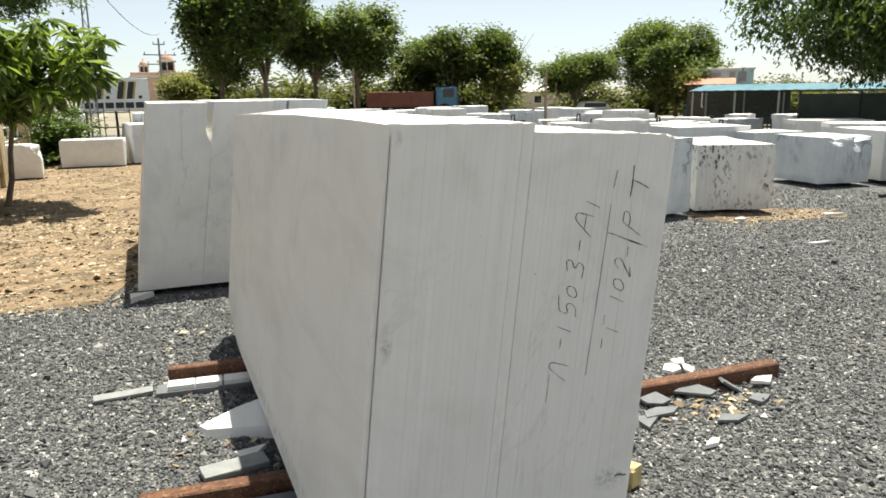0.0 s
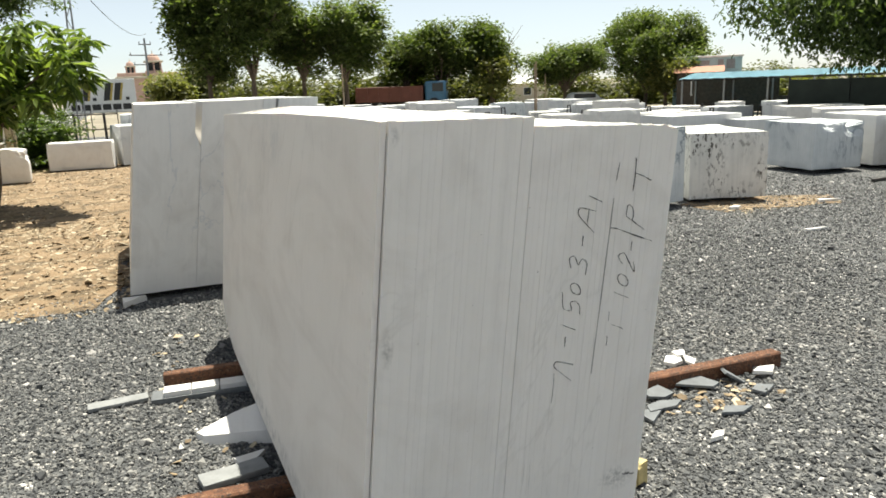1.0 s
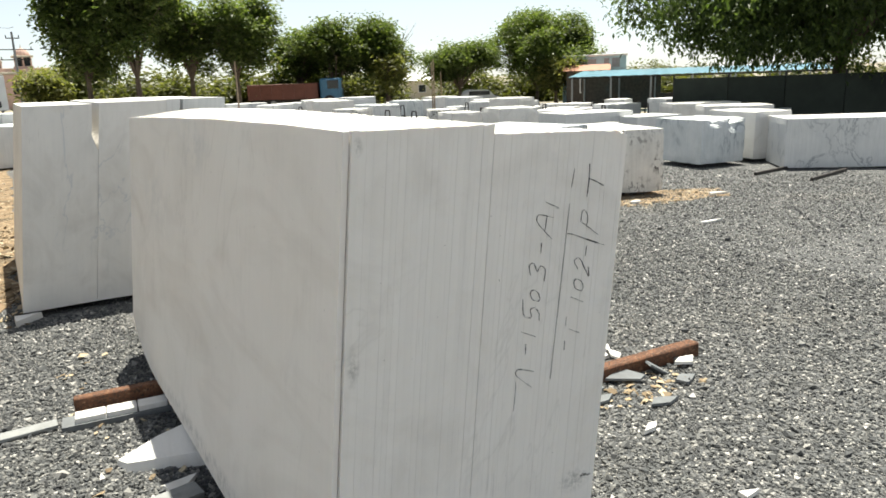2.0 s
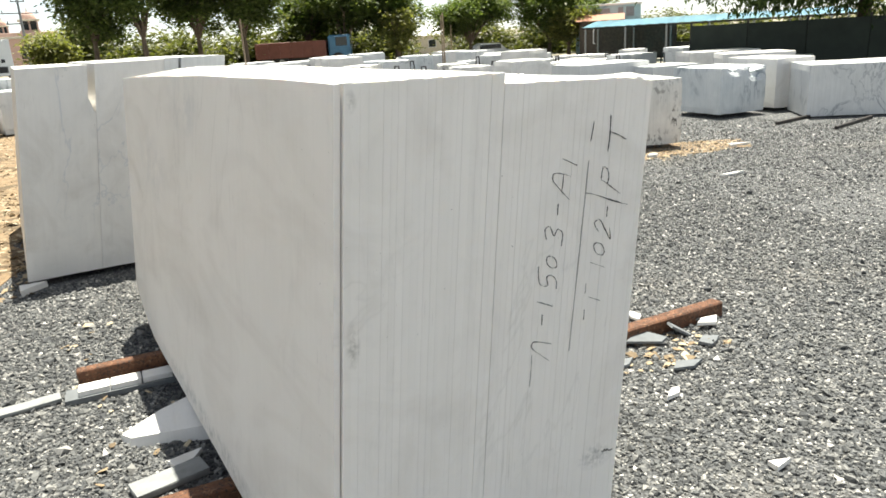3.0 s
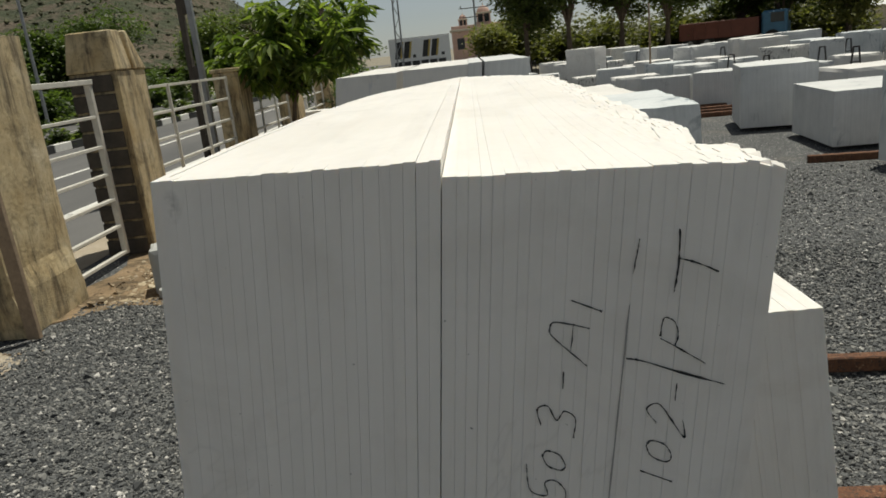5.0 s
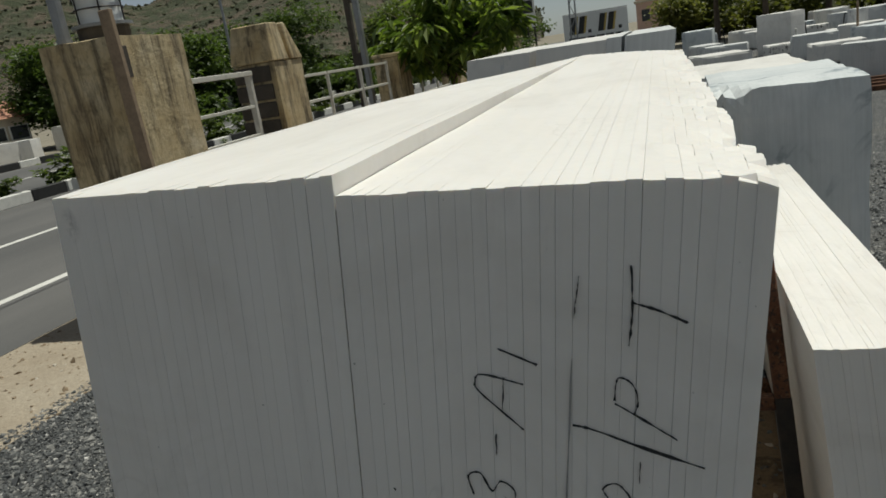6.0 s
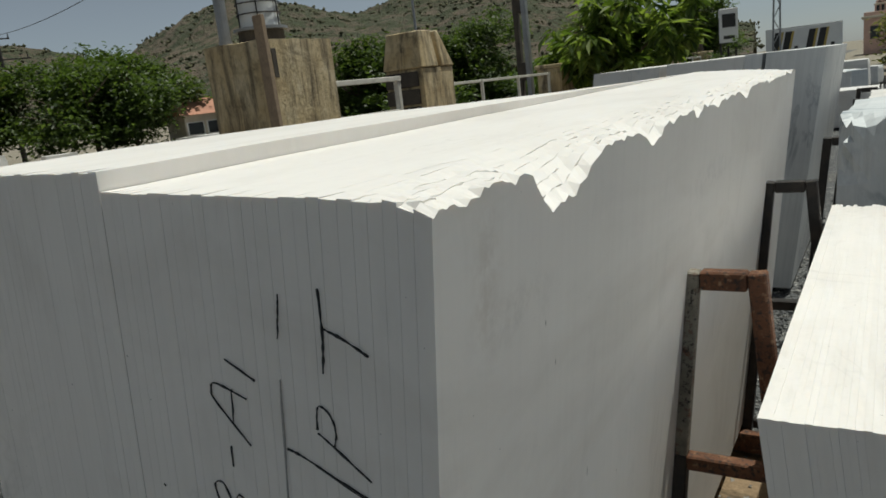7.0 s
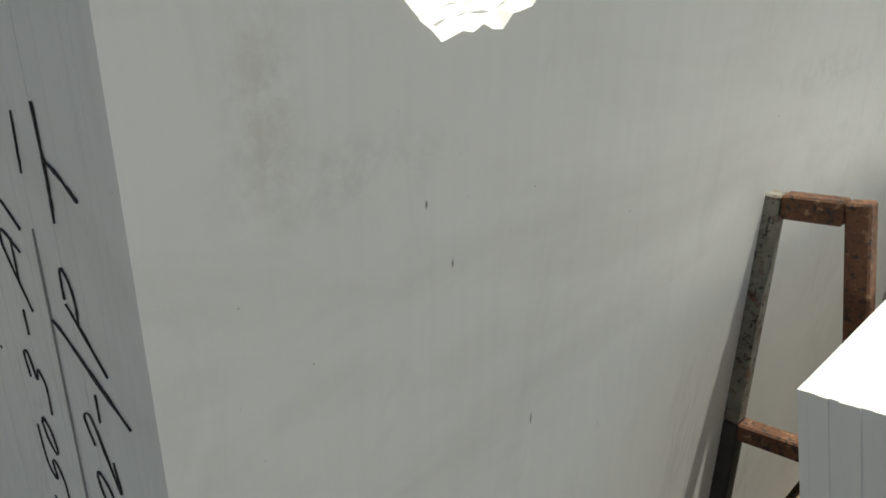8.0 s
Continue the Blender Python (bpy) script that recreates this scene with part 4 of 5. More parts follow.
def tree(place, tall, crown, trunk=1.6, material=None, seed=0, clumps=90, per=40, leaf=0.24, narrow=0.28, spread=0.33, droop=0.2, lean=(0, 0), label="", girth=0.14, low=None, limbs=8, group="", lobe_count=9, shift=0.0):
    """A tapered trunk with limbs and a crown of leaf clumps. crown: (rx, ry, rz, height of its middle)."""
    rnd = random.Random(seed)
    material = material or LEAF
    z0 = fall(*place)
    owner = thing("tree", (place[0], place[1], z0), rnd.uniform(0, 360) if not any(lean) else 0, label, "tree", group)
    rx, ry, rz, mid = crown
    top = Vector((lean[0], lean[1], trunk))
    bm = bmesh.new()
    knots = [Vector((0, 0, -0.1)), top * 0.35 + Vector((rnd.uniform(-0.05, 0.05), rnd.uniform(-0.05, 0.05), 0)), top * 0.7, top]
    for k, (a, b) in enumerate(zip(knots, knots[1:])):
        rod(a, b, girth * (1 - 0.12 * k), girth * (1 - 0.12 * (k + 1)), 9, bm)
    tips = []
    for k in range(limbs):
        a = 2 * math.pi * k / limbs + rnd.uniform(-0.3, 0.3)
        f = rnd.uniform(0.45, 0.8)
        end = Vector((math.cos(a) * rx * f, math.sin(a) * ry * f, mid + rz * rnd.uniform(-0.35, 0.6))) + Vector((lean[0] + shift, lean[1], 0))
        bend = top.lerp(end, 0.45) + Vector((0, 0, 0.12 * tall * rnd.uniform(0.2, 0.8)))
        rod(top, bend, girth * 0.5, girth * 0.32, 6, bm)
        rod(bend, end, girth * 0.32, girth * 0.1, 5, bm)
        tips.append((bend, end))
        for _ in range(3):
            side = end + Vector((rnd.uniform(-1, 1) * rx * 0.35, rnd.uniform(-1, 1) * ry * 0.35, rnd.uniform(-0.3, 0.5) * rz))
            rod(bend.lerp(end, rnd.uniform(0.2, 0.9)), side, girth * 0.16, girth * 0.04, 4, bm)
    part("trunk", bm, BARK, owner)
    centres = []
    lobes = [Vector((rnd.uniform(-0.62, 0.62) * rx, rnd.uniform(-0.62, 0.62) * ry, rnd.uniform(-0.5, 0.68) * rz)) for _ in range(lobe_count)]
    while len(centres) < clumps:
        lobe = rnd.choice(lobes)
        d = Vector((rnd.gauss(0, 1), rnd.gauss(0, 1), rnd.gauss(0, 1))).normalized() * rnd.uniform(0.55, 1.0) ** 0.5
        p = lobe + Vector((d.x * rx * 0.46, d.y * ry * 0.46, d.z * rz * 0.46))
        if (p.x / rx) ** 2 + (p.y / ry) ** 2 + (p.z / rz) ** 2 > 1.4:
            continue
        if low is not None and mid + p.z < low:
            continue
        centres.append(p + Vector((lean[0] + shift, lean[1], mid)))
    from_triangles("crown", *add_leaves(seed, centres, per, spread, leaf, narrow, droop), material, owner)
    return owner


# young mango tree beside the fence
tree((-2.0, 12.9), 2.9, (1.95, 1.5, 0.80, 2.12), 1.25, MANGO, 23, 215, 18, 0.29, 0.15, 0.06, 0.45, lean=(0.24, 0.0), lobe_count=8, label="young mango tree with long drooping bright green leaves", girth=0.05, limbs=7)
GREEN_NOTE = "round-crowned green shade tree at the edge of the yard"
far_trees = (
    (4.9, 46.5, 9.0, (2.1, 2.1, 3.3, 5.3), 2.2, LEAF, 190, 70),
    (7.2, 44.5, 9.4, (2.2, 2.2, 3.5, 5.6), 2.3, LEAF, 210, 70),
    (10.9, 47.6, 7.0, (1.7, 1.8, 2.2, 4.6), 2.2, LEAF, 140, 70),
    (13.4, 46.4, 7.5, (2.2, 2.2, 2.6, 4.8), 2.1, LEAF, 190, 70),
    (20.8, 55.0, 5.7, (1.5, 1.5, 1.7, 3.8), 1.5, LEAF, 110, 60),
    (22.5, 52.0, 6.4, (2.5, 2.3, 1.9, 4.2), 1.6, LEAF, 190, 70),
    (26.3, 51.0, 6.6, (1.9, 1.9, 2.2, 4.2), 1.3, LEAF, 160, 70),
    (25.4, 49.0, 4.2, (1.0, 1.0, 1.3, 2.6), 1.0, LEAF_DRY, 50, 40),
    (32.7, 50.5, 5.3, (2.6, 2.4, 1.6, 3.5), 1.4, LEAF, 180, 70),
    (40.6, 50.3, 8.0, (4.9, 3.8, 3.1, 4.3), 1.5, LEAF, 420, 75),
    (38.2, 45.0, 3.9, (1.4, 1.3, 1.1, 2.6), 1.0, LEAF_DRY, 80, 60),
    (2.7, 54.0, 3.4, (1.3, 1.2, 1.0, 1.9), 0.8, LEAF_DRY, 70, 55),
    (4.6, 57.0, 4.2, (1.5, 1.4, 1.2, 2.5), 1.0, LEAF_DRY, 70, 55),
)
for k, (x, y, tall, crown, trunk, mat, clumps, per) in enumerate(far_trees):
    tree((x, y), tall, (crown[0] * 1.2, crown[1] * 1.2, crown[2] * 1.08, crown[3]), trunk, mat, 50 + k, int(clumps * 1.25), per, 0.28, 0.32, 0.38, 0.2, label=GREEN_NOTE if mat is LEAF else "dusty yellow-green small tree", girth=0.2, group="shade trees", lobe_count=11)
tree((21.4, 12.4), 8.4, (5.8, 5.4, 3.4, 4.35), 2.2, LEAF_DARK, 77, 900, 150, 0.19, 0.22, 0.36, 0.65, label="large dark green neem tree with drooping feathery branches", girth=0.26, limbs=12, lobe_count=22)
tree((-2.75, 26.0), 6.0, (1.7, 1.3, 0.8, 4.75), 4.7, LEAF_DARK, 81, 62, 70, 0.16, 0.26, 0.2, 0.4, lean=(-1.1, 0), shift=1.25, lobe_count=6, label="thin roadside tree with a small high crown", girth=0.13)
for k, (x, y, tall) in enumerate(((-36, 10, 5.6), (-33, 16, 6.4), (-37, 21, 5.6), (-34, 27, 5.8), (-30, 33, 5.2), (-41, 14, 6.6), (-30, 22, 4.8), (-25, 36, 5.6), (-22, 45, 6.2), (-16, 55, 6.0), (-11, 62, 6.0))):
    mat = (LEAF_DARK, LEAF, LEAF_OLIVE)[(0, 2, 0, 0, 0, 2, 0, 0, 0, 1, 0)[k]]
    tree((x, y), tall, (3.6, 3.6, tall * 0.42, tall * 0.58), tall * 0.28, mat, 200 + k, 230, 62, 0.27, 0.32, 0.36, 0.15, label="leafy roadside tree across the road", girth=0.16, group="trees across the road")


def bushes(name, spots, material, label, size, seed, dense=60):
    rnd = random.Random(seed)
    verts, faces, n = [], [], 0
    for k, (x, y, r, h) in enumerate(spots):
        centres = [Vector((x + rnd.gauss(0, r * 0.5), y + rnd.gauss(0, r * 0.5), fall(x, y) + abs(rnd.gauss(0, h * 0.45)) + 0.1)) for _ in range(dense)]
        v, f = add_leaves(seed * 100 + k, centres, 40, r * 0.16, size, 0.34, 0.0)
        verts.append(v)
        faces.append(f + n)
        n += len(v)
    tagged(from_triangles(name, np.concatenate(verts), np.concatenate(faces), material), label, "bushes", kind="stuff")


bushes("bushes", [(-2.4 + 0.5 * math.sin(k), 20.5 + k * 0.9, 0.8, 1.2) for k in range(7)], LEAF_DARK, "dark green bushes along the fence", 0.14, 5)
bushes("far_bushes", [(-8 + k * 2.3 + math.sin(k * 7), 60 + 4 * math.sin(k * 3), 2.8, 2.7) for k in range(6, 34) if k not in (18, 19, 22, 23)] + [(44 + k * 2.4, 44 - k * 1.9, 2.2, 2.0) for k in range(9)], LEAF_OLIVE, "dusty green scrub behind the yard", 0.42, 6, 80)
bushes("median_plants", [(-12.05, 2 + k * 2.1, 0.45, 0.7) for k in range(24)], LEAF, "low green plants on the road median", 0.16, 7, 28)
bushes("roadside_scrub", [(-24 - 2 * math.sin(k * 3), 8 + k * 3.2, 1.8, 2.2) for k in range(8, 18)], LEAF_DARK, "dark green scrub across the road", 0.36, 8)


# ---- signs, poles, buildings ----
def railing(x0, x1, y, high):
    owner = thing("railing", (x0, y, 0), 0, "black steel railing beside the roadside sign", "railing", kind="structure")
    for z in (0.15, high * 0.55, high):
        part("rail", bar((0, 0, z), (x1 - x0, 0, z), 0.04), BLACK_STEEL, owner)
    count = int((x1 - x0) / 0.42)
    for k in range(count + 1):
        part("upright", bar((k * 0.42, 0, 0), (k * 0.42, 0, high + 0.14 * (k % 2)), 0.05 if k % 4 == 0 else 0.03), BLACK_STEEL, owner)


railing(-4.0, -0.2, 28.0, 1.15)


def sign_board(place, wide, high, bottom, turn, bars, back=SIGN_WHITE, label=""):
    owner = thing("sign_board", place, turn, label, "sign")
    part("panel", box(-wide / 2, wide / 2, -0.04, 0.04, bottom, bottom + high, 0.01), back, owner)
    for x in (-wide * 0.42, 0, wide * 0.42):
        part("leg", rod((x, 0.07, -place[2]), (x, 0.07, bottom + high * 0.9), 0.05, 0.05, 7), BLACK_STEEL, owner)
    for x0, x1, z0, z1, mat, *slant in bars:
        bm = box(x0 * wide, x1 * wide, -0.052, -0.042, bottom + z0 * high, bottom + z1 * high)
        for v in bm.verts:
            if slant and v.co.z > bottom + (z0 + z1) / 2 * high:
                v.co.x += slant[0] * wide
            if mat is SIGN_GOLD:
                v.co.y += 0.004
        part("bar", bm, mat, owner)
    for z in (bottom, bottom + high):
        part("frame_rail", bar((-wide / 2, 0, z), (wide / 2, 0, z), 0.06), STEEL, owner)


sign_board((-0.78, 32.3, 0), 2.6, 1.26, 1.14, 2, tuple((x + d, x + d + 0.085, 0.36, 0.90, m, sl) for x, sl in ((-0.42, 0.05), (-0.28, 0.05), (0.03, 0.05), (0.17, 0.05)) for d, m in ((0, BLACK_PAINT), (0.03, SIGN_GOLD)))
           + ((-0.12, -0.07, 0.36, 0.46, BLACK_PAINT), (0.35, 0.40, 0.36, 0.46, BLACK_PAINT)) + tuple((-0.43 + 0.145 * k, -0.31 + 0.145 * k, 0.07, 0.25, BLACK_PAINT) for k in range(6)),
           label="white roadside sign board with bold black lettering bars")
sign_board((3.85, 60.2, 0), 3.1, 0.66, 0.9, 0, ((-0.44, -0.38, 0.2, 0.8, BLACK_PAINT), (-0.36, -0.30, 0.2, 0.5, BLACK_PAINT, -0.03), (-0.22, -0.17, 0.2, 0.8, BLACK_PAINT), (-0.15, -0.09, 0.2, 0.8, BLACK_PAINT, 0.03)) + tuple((0.0 + 0.075 * k, 0.06 + 0.075 * k, 0.25, 0.65, BLACK_PAINT) for k in range(6)), label="long white sign board with black bars")
sign_board((-4.85, 40.4, 0), 0.95, 1.6, 2.3, 35, ((-0.36, 0.36, 0.45, 0.85, BLACK_PAINT), (-0.3, 0.3, 0.1, 0.2, BLACK_PAINT)), label="tall narrow sign panel with dark bars")


def pole(place, tall, label, arms=(), r=0.09, material=None, lean=(0, 0), name="utility_pole"):
    owner = thing(name, (*place, fall(*place)), 0, label, "pole")
    top = (lean[0], lean[1], tall)
    part("shaft", rod((0, 0, -0.1), top, r, r * 0.7, 10), material or STEEL, owner)
    for z, half, turn in arms:
        f = z / tall
        c, s = math.cos(radians(turn)) * half, math.sin(radians(turn)) * half
        part("cross_arm", bar((lean[0] * f - c, lean[1] * f - s, z), (lean[0] * f + c, lean[1] * f + s, z), 0.08), BLACK_STEEL, owner)
        for e in (-0.9, 0.9):
            x, y = lean[0] * f + c * e, lean[1] * f + s * e
            part("insulator", rod((x, y, z), (x, y, z + 0.25), 0.045, 0.03, 7), BLACK_STEEL, owner)
    return owner


def lattice_pole(place, tall, lean, label):
    owner = thing("lattice_pole", (*place, 0), 0, label, "pole")
    for x in (-0.14, 0.14):
        part("rail", bar((x, 0, 0), (x * 0.5 + lean, 0, tall), 0.06), STEEL, owner)
    for k in range(14):
        f, g = k / 14, (k + 1) / 14
        s = 1 if k % 2 else -1
        part("brace", bar((s * 0.14 * (1 - f / 2) + lean * f, 0, tall * f), (-s * 0.14 * (1 - g / 2) + lean * g, 0, tall * g), 0.03), STEEL, owner)
    part("cross_arm", bar((lean - 0.8, 0, tall - 0.3), (lean + 0.8, 0, tall - 0.3), 0.07), STEEL, owner)


lattice_pole((-1.5, 30.3), 6.4, 0.12, "grey lattice steel electricity pole")


def twin_post(place, tall):
    owner = thing("utility_pole", (*place, 0), 0, "twin-legged grey concrete utility pole behind the fence", "pole")
    part("leg", bar((0.09, 0, 0), (0.06, 0, tall), 0.085, 0.11), STEEL, owner)
    part("leg", bar((-0.09, 0.02, 0), (-0.06, 0.02, tall), 0.085, 0.11), DARK_STONE_AND_SHADE, owner, "dark weathered leg")
    for k in range(6):
        part("web", box(-0.05, 0.05, -0.03, 0.03, 0.55 + k * 1.1, 0.85 + k * 1.1, 0.01), DARK_STONE_AND_SHADE, owner)


twin_post((-3.16, 12.37), 7.6)
pole((-13.0, 24.5), 9.0, "thin grey street lamp pole", (), 0.06)
pole((-5.3, 33.0), 5.6, "street lamp pole with two arms", ((5.4, 1.4, 0),), 0.06, name="street_lamp")
pole((2.2, 70.0), 6.6, "electricity pole with three cross arms", ((6.1, 0.5, 0), (5.2, 1.4, 10), (4.4, 1.1, 0)), 0.12)
pole((19.4, 57.0), 6.3, "thin dark mast behind the trees", (), 0.06)
pole((-43.0, 25.5), 8.6, "electricity pole with a cross arm behind trees", ((7.6, 0.7, 60), (6.4, 1.6, 60)), 0.16, BLACK_STEEL)
for k, (x, y) in enumerate(((6.9, 24.0), (15.0, 25.0), (16.4, 27.5), (24.5, 40.0))):
    pole((x, y), 2.5, "slim bamboo post standing among the blocks", (), 0.035, WOOD, name="bamboo_post")


def cable(points, label="thin black overhead cable"):
    curve = bpy.data.curves.new("overhead_cable", "CURVE")
    curve.dimensions, curve.bevel_depth, curve.bevel_resolution = "3D", 0.016, 1
    spline = curve.splines.new("POLY")
    (ax, ay, az), (bx, by, bz) = points
    spline.points.add(24)
    for k, p in enumerate(spline.points):
        f = k / 24
        p.co = (ax + (bx - ax) * f, ay + (by - ay) * f, az + (bz - az) * f - 4 * 0.9 * f * (1 - f), 1)
    curve.materials.append(BLACK_STEEL)
    tagged(new("overhead_cable", curve), label, "cable")


cable(((-1.4, 30.3, 6.2), (-3.16, 12.37, 7.4)))
cable(((-3.16, 12.37, 7.5), (-43.0, 25.5, 7.8)))
cable(((-1.4, 30.3, 6.3), (2.4, 70.0, 7.0)))
cable(((-3.16, 12.37, 7.5), (-3.6, -30.0, 7.5)))


def shed():
    owner = thing("open_shed", (37.6, 32.8, fall(37, 33)), -50, "open shed with a pale blue sheet roof on thin posts", "shed")
    bm = bmesh.new()
    ends = [[bm.verts.new((-6.2 + k * 0.31, y, z + 0.03 * (k % 2))) for k in range(50)] for y, z in ((-3.2, 2.26), (3.0, 2.62))]
    for k in range(49):
        bm.faces.new((ends[0][k], ends[0][k + 1], ends[1][k + 1], ends[1][k]))
    bmesh.ops.solidify(bm, geom=bm.faces[:], thickness=0.03)
    part("roof", bm, BLUE_SHEET, owner)
    for k in range(7):
        for y in (-3.0, 2.8):
            part("post", rod((-6.0 + k * 2.4, y, 0), (-6.0 + k * 2.4, y, 2.26 if y < 0 else 2.60), 0.06, 0.06, 7), STEEL, owner)
    part("beam", bar((-6.2, -3.0, 2.2), (8.9, -3.0, 2.2), 0.1), BLACK_STEEL, owner)
    # Dark walls are added here; the tall one paints the shade under the roof.
    part("back_wall", box(-6.2, -0.8, 2.85, 3.0, 0, 2.3), DARK_STONE_AND_SHADE, owner, "dark back wall standing in for the shade under the roof")
    part("low_wall", box(-0.8, 8.9, 2.85, 3.0, 0, 1.0), DARK_STONE_AND_SHADE, owner, "low dark back wall")
    office = thing("office_building", (41.0, 43.6, fall(41, 43)), -44, "small pale blue painted building with a parapet", "building")
    part("wall", box(-2.5, 2.4, 0, 4, 0, 3.85, 0.02), SIGN_BLUE, office)
    part("parapet", box(-2.6, 2.5, -0.08, 4.1, 3.85, 4.0, 0.02), SIGN_WHITE, office)
    for x0, x1, z0, z1 in ((-2.3, -1.2, 3.3, 3.65), (-1.0, 0.1, 3.3, 3.65), (0.7, 1.1, 3.0, 3.7), (1.3, 1.9, 3.0, 3.7)):
        part("painted_bar", box(x0, x1, -0.02, -0.01, z0, z1), STEEL, office)
    part("window", box(-0.6, 0.6, -0.03, 0.02, 1.2, 2.4), GLASS_AND_SHADE, office)


shed()


def house(place, turn, wide, deep, high, wall_mat, roof_mat, label, windows=3, ridge=0.9):
    owner = thing("house", (*place, fall(*place)), turn, label, "house")
    part("wall", box(-wide / 2, wide / 2, 0, deep, 0, high, 0.02), wall_mat, owner)
    bm = bmesh.new()
    pts = [bm.verts.new(p) for p in ((-wide / 2 - 0.3, -0.4, high), (wide / 2 + 0.3, -0.4, high), (wide / 2 + 0.3, deep + 0.4, high), (-wide / 2 - 0.3, deep + 0.4, high), (-wide / 2 - 0.3, deep / 2, high + ridge), (wide / 2 + 0.3, deep / 2, high + ridge))]
    for f in ((0, 1, 5, 4), (2, 3, 4, 5), (0, 4, 3), (1, 2, 5), (0, 3, 2, 1)):
        bm.faces.new([pts[i] for i in f])
    part("roof", bm, roof_mat, owner)
    for k in range(windows):
        x = -wide / 2 + wide * (k + 0.5) / windows
        win = part("window", box(x - 0.5, x + 0.5, -0.05, 0.02, high * 0.4, high * 0.8), SIGN_WHITE, owner)
        part("pane", box(x - 0.42, x + 0.42, -0.07, -0.04, high * 0.43, high * 0.77), GLASS_AND_SHADE, win)


house((45.0, 78.0), -25, 9, 6, 2.4, CREAM, SIGN_WHITE, "cream single-storey house with a low pitched roof")
# The hut's dark wall colour stands for the darkness under its roof.
house((39.0, 42.4), -44, 3.0, 2.6, 2.75, DARK_STONE_AND_SHADE, PINK, "small hut with a brown tiled roof beside the office", 1, 0.45)
house((36.5, 84.0), -20, 6, 6, 4.0, SIGN_WHITE, CREAM, "white two-storey house behind the trees")
house((-30.6, 29.8), 70, 3.4, 3.0, 1.9, CREAM, PINK, "low cream house with a red roof across the road")
house((-33.0, 12.0), 70, 9, 5, 2.2, SIGN_WHITE, SIGN_BLUE, "white roadside shed across the road")


def temple():
    owner = thing("temple_building", (2.7, 92.0, 0), 0, "terracotta building with small domed towers", "building")
    part("wall", box(-3.2, 3.4, 0, 8, 0, 3.7, 0.05), ROSE, owner)
    part("cornice", box(-3.4, 3.6, -0.2, 8.2, 3.7, 3.95, 0.03), CREAM, owner)
    part("parapet", box(-3.2, 3.4, 0, 0.2, 3.95, 4.35, 0.03), ROSE, owner)
    for x, w, h in ((-1.7, 0.55, 1.9), (0.85, 0.95, 2.8)):
        tower = part("tower", box(x - w, x + w, 0.3, 0.3 + 2 * w, 3.95, 3.95 + h * 0.22, 0.03), ROSE, owner)
        for sx in (-0.8, 0, 0.8):
            part("column", rod((x + w * sx, 0.4, 3.95 + h * 0.2), (x + w * sx, 0.4, 3.95 + h * 0.56), 0.09, 0.09, 8), ROSE, tower)
        # A solid dark box gives the shade inside the open tower.
        part("opening", box(x - w * 0.8, x + w * 0.8, 0.75, 0.3 + 1.9 * w, 3.95 + h * 0.2, 3.95 + h * 0.56), GLASS_AND_SHADE, tower)
        part("eave", box(x - w * 1.1, x + w * 1.1, 0.2, 0.4 + 2 * w, 3.95 + h * 0.55, 3.95 + h * 0.62, 0.02), CREAM, tower)
        dome = bmesh.new()
        for k in range(5):
            lo, hi = math.pi / 2 * k / 5, math.pi / 2 * (k + 1) / 5
            rod((x, 0.3 + w, 3.95 + h * (0.6 + 0.3 * math.sin(lo))), (x, 0.3 + w, 3.95 + h * (0.6 + 0.3 * math.sin(hi))), w * 0.85 * math.cos(lo), w * 0.85 * math.cos(hi) + 0.03, 14, dome)
        part("dome", dome, ROSE, tower)
        part("finial", rod((x, 0.3 + w, 3.95 + h * 0.89), (x, 0.3 + w, 3.95 + h * 1.04), 0.08, 0.03, 7), CREAM, tower)
    for k in range(3):
        part("window", box(-2.6 + 2.1 * k, -1.7 + 2.1 * k, -0.04, 0.04, 1.6, 2.9), GLASS_AND_SHADE, owner)


temple()


def lorry():
    owner = thing("lorry", (18.3, 52.0, fall(18.3, 52)), -28, "red-brown goods lorry with a blue cab behind the blocks", "lorry")
    body = part("cargo_body", box(-2.4, 2.6, -1.1, 1.1, 0.75, 1.85, 0.03), TRUCK_RED, owner)
    for k in range(7):
        part("rib", box(-2.35 + k * 0.8, -2.27 + k * 0.8, -1.15, -1.1, 0.78, 1.83), TRUCK_RED, body)
    cab = part("cab", box(2.75, 4.3, -1.05, 1.05, 0.6, 2.15, 0.12), TRUCK_BLUE, owner)
    part("window", box(3.3, 4.1, -1.075, -1.03, 1.4, 2.0, 0.01), GLASS_AND_SHADE, cab)
    part("windscreen", box(4.27, 4.32, -0.9, 0.9, 1.4, 2.0, 0.01), GLASS_AND_SHADE, cab)
    part("chassis", box(-2.3, 4.2, -0.5, 0.5, 0.5, 0.75, 0.02), BLACK_STEEL, owner)
    for x in (-1.7, -0.6, 3.4):
        for y in (-0.95, 0.95):
            wheel = part("wheel", rod((x, y - 0.14, 0.48), (x, y + 0.14, 0.48), 0.48, 0.48, 20), TYRE, owner)
            part("hub", rod((x, y - 0.16, 0.48), (x, y + 0.16, 0.48), 0.22, 0.22, 14), STEEL, wheel)


lorry()


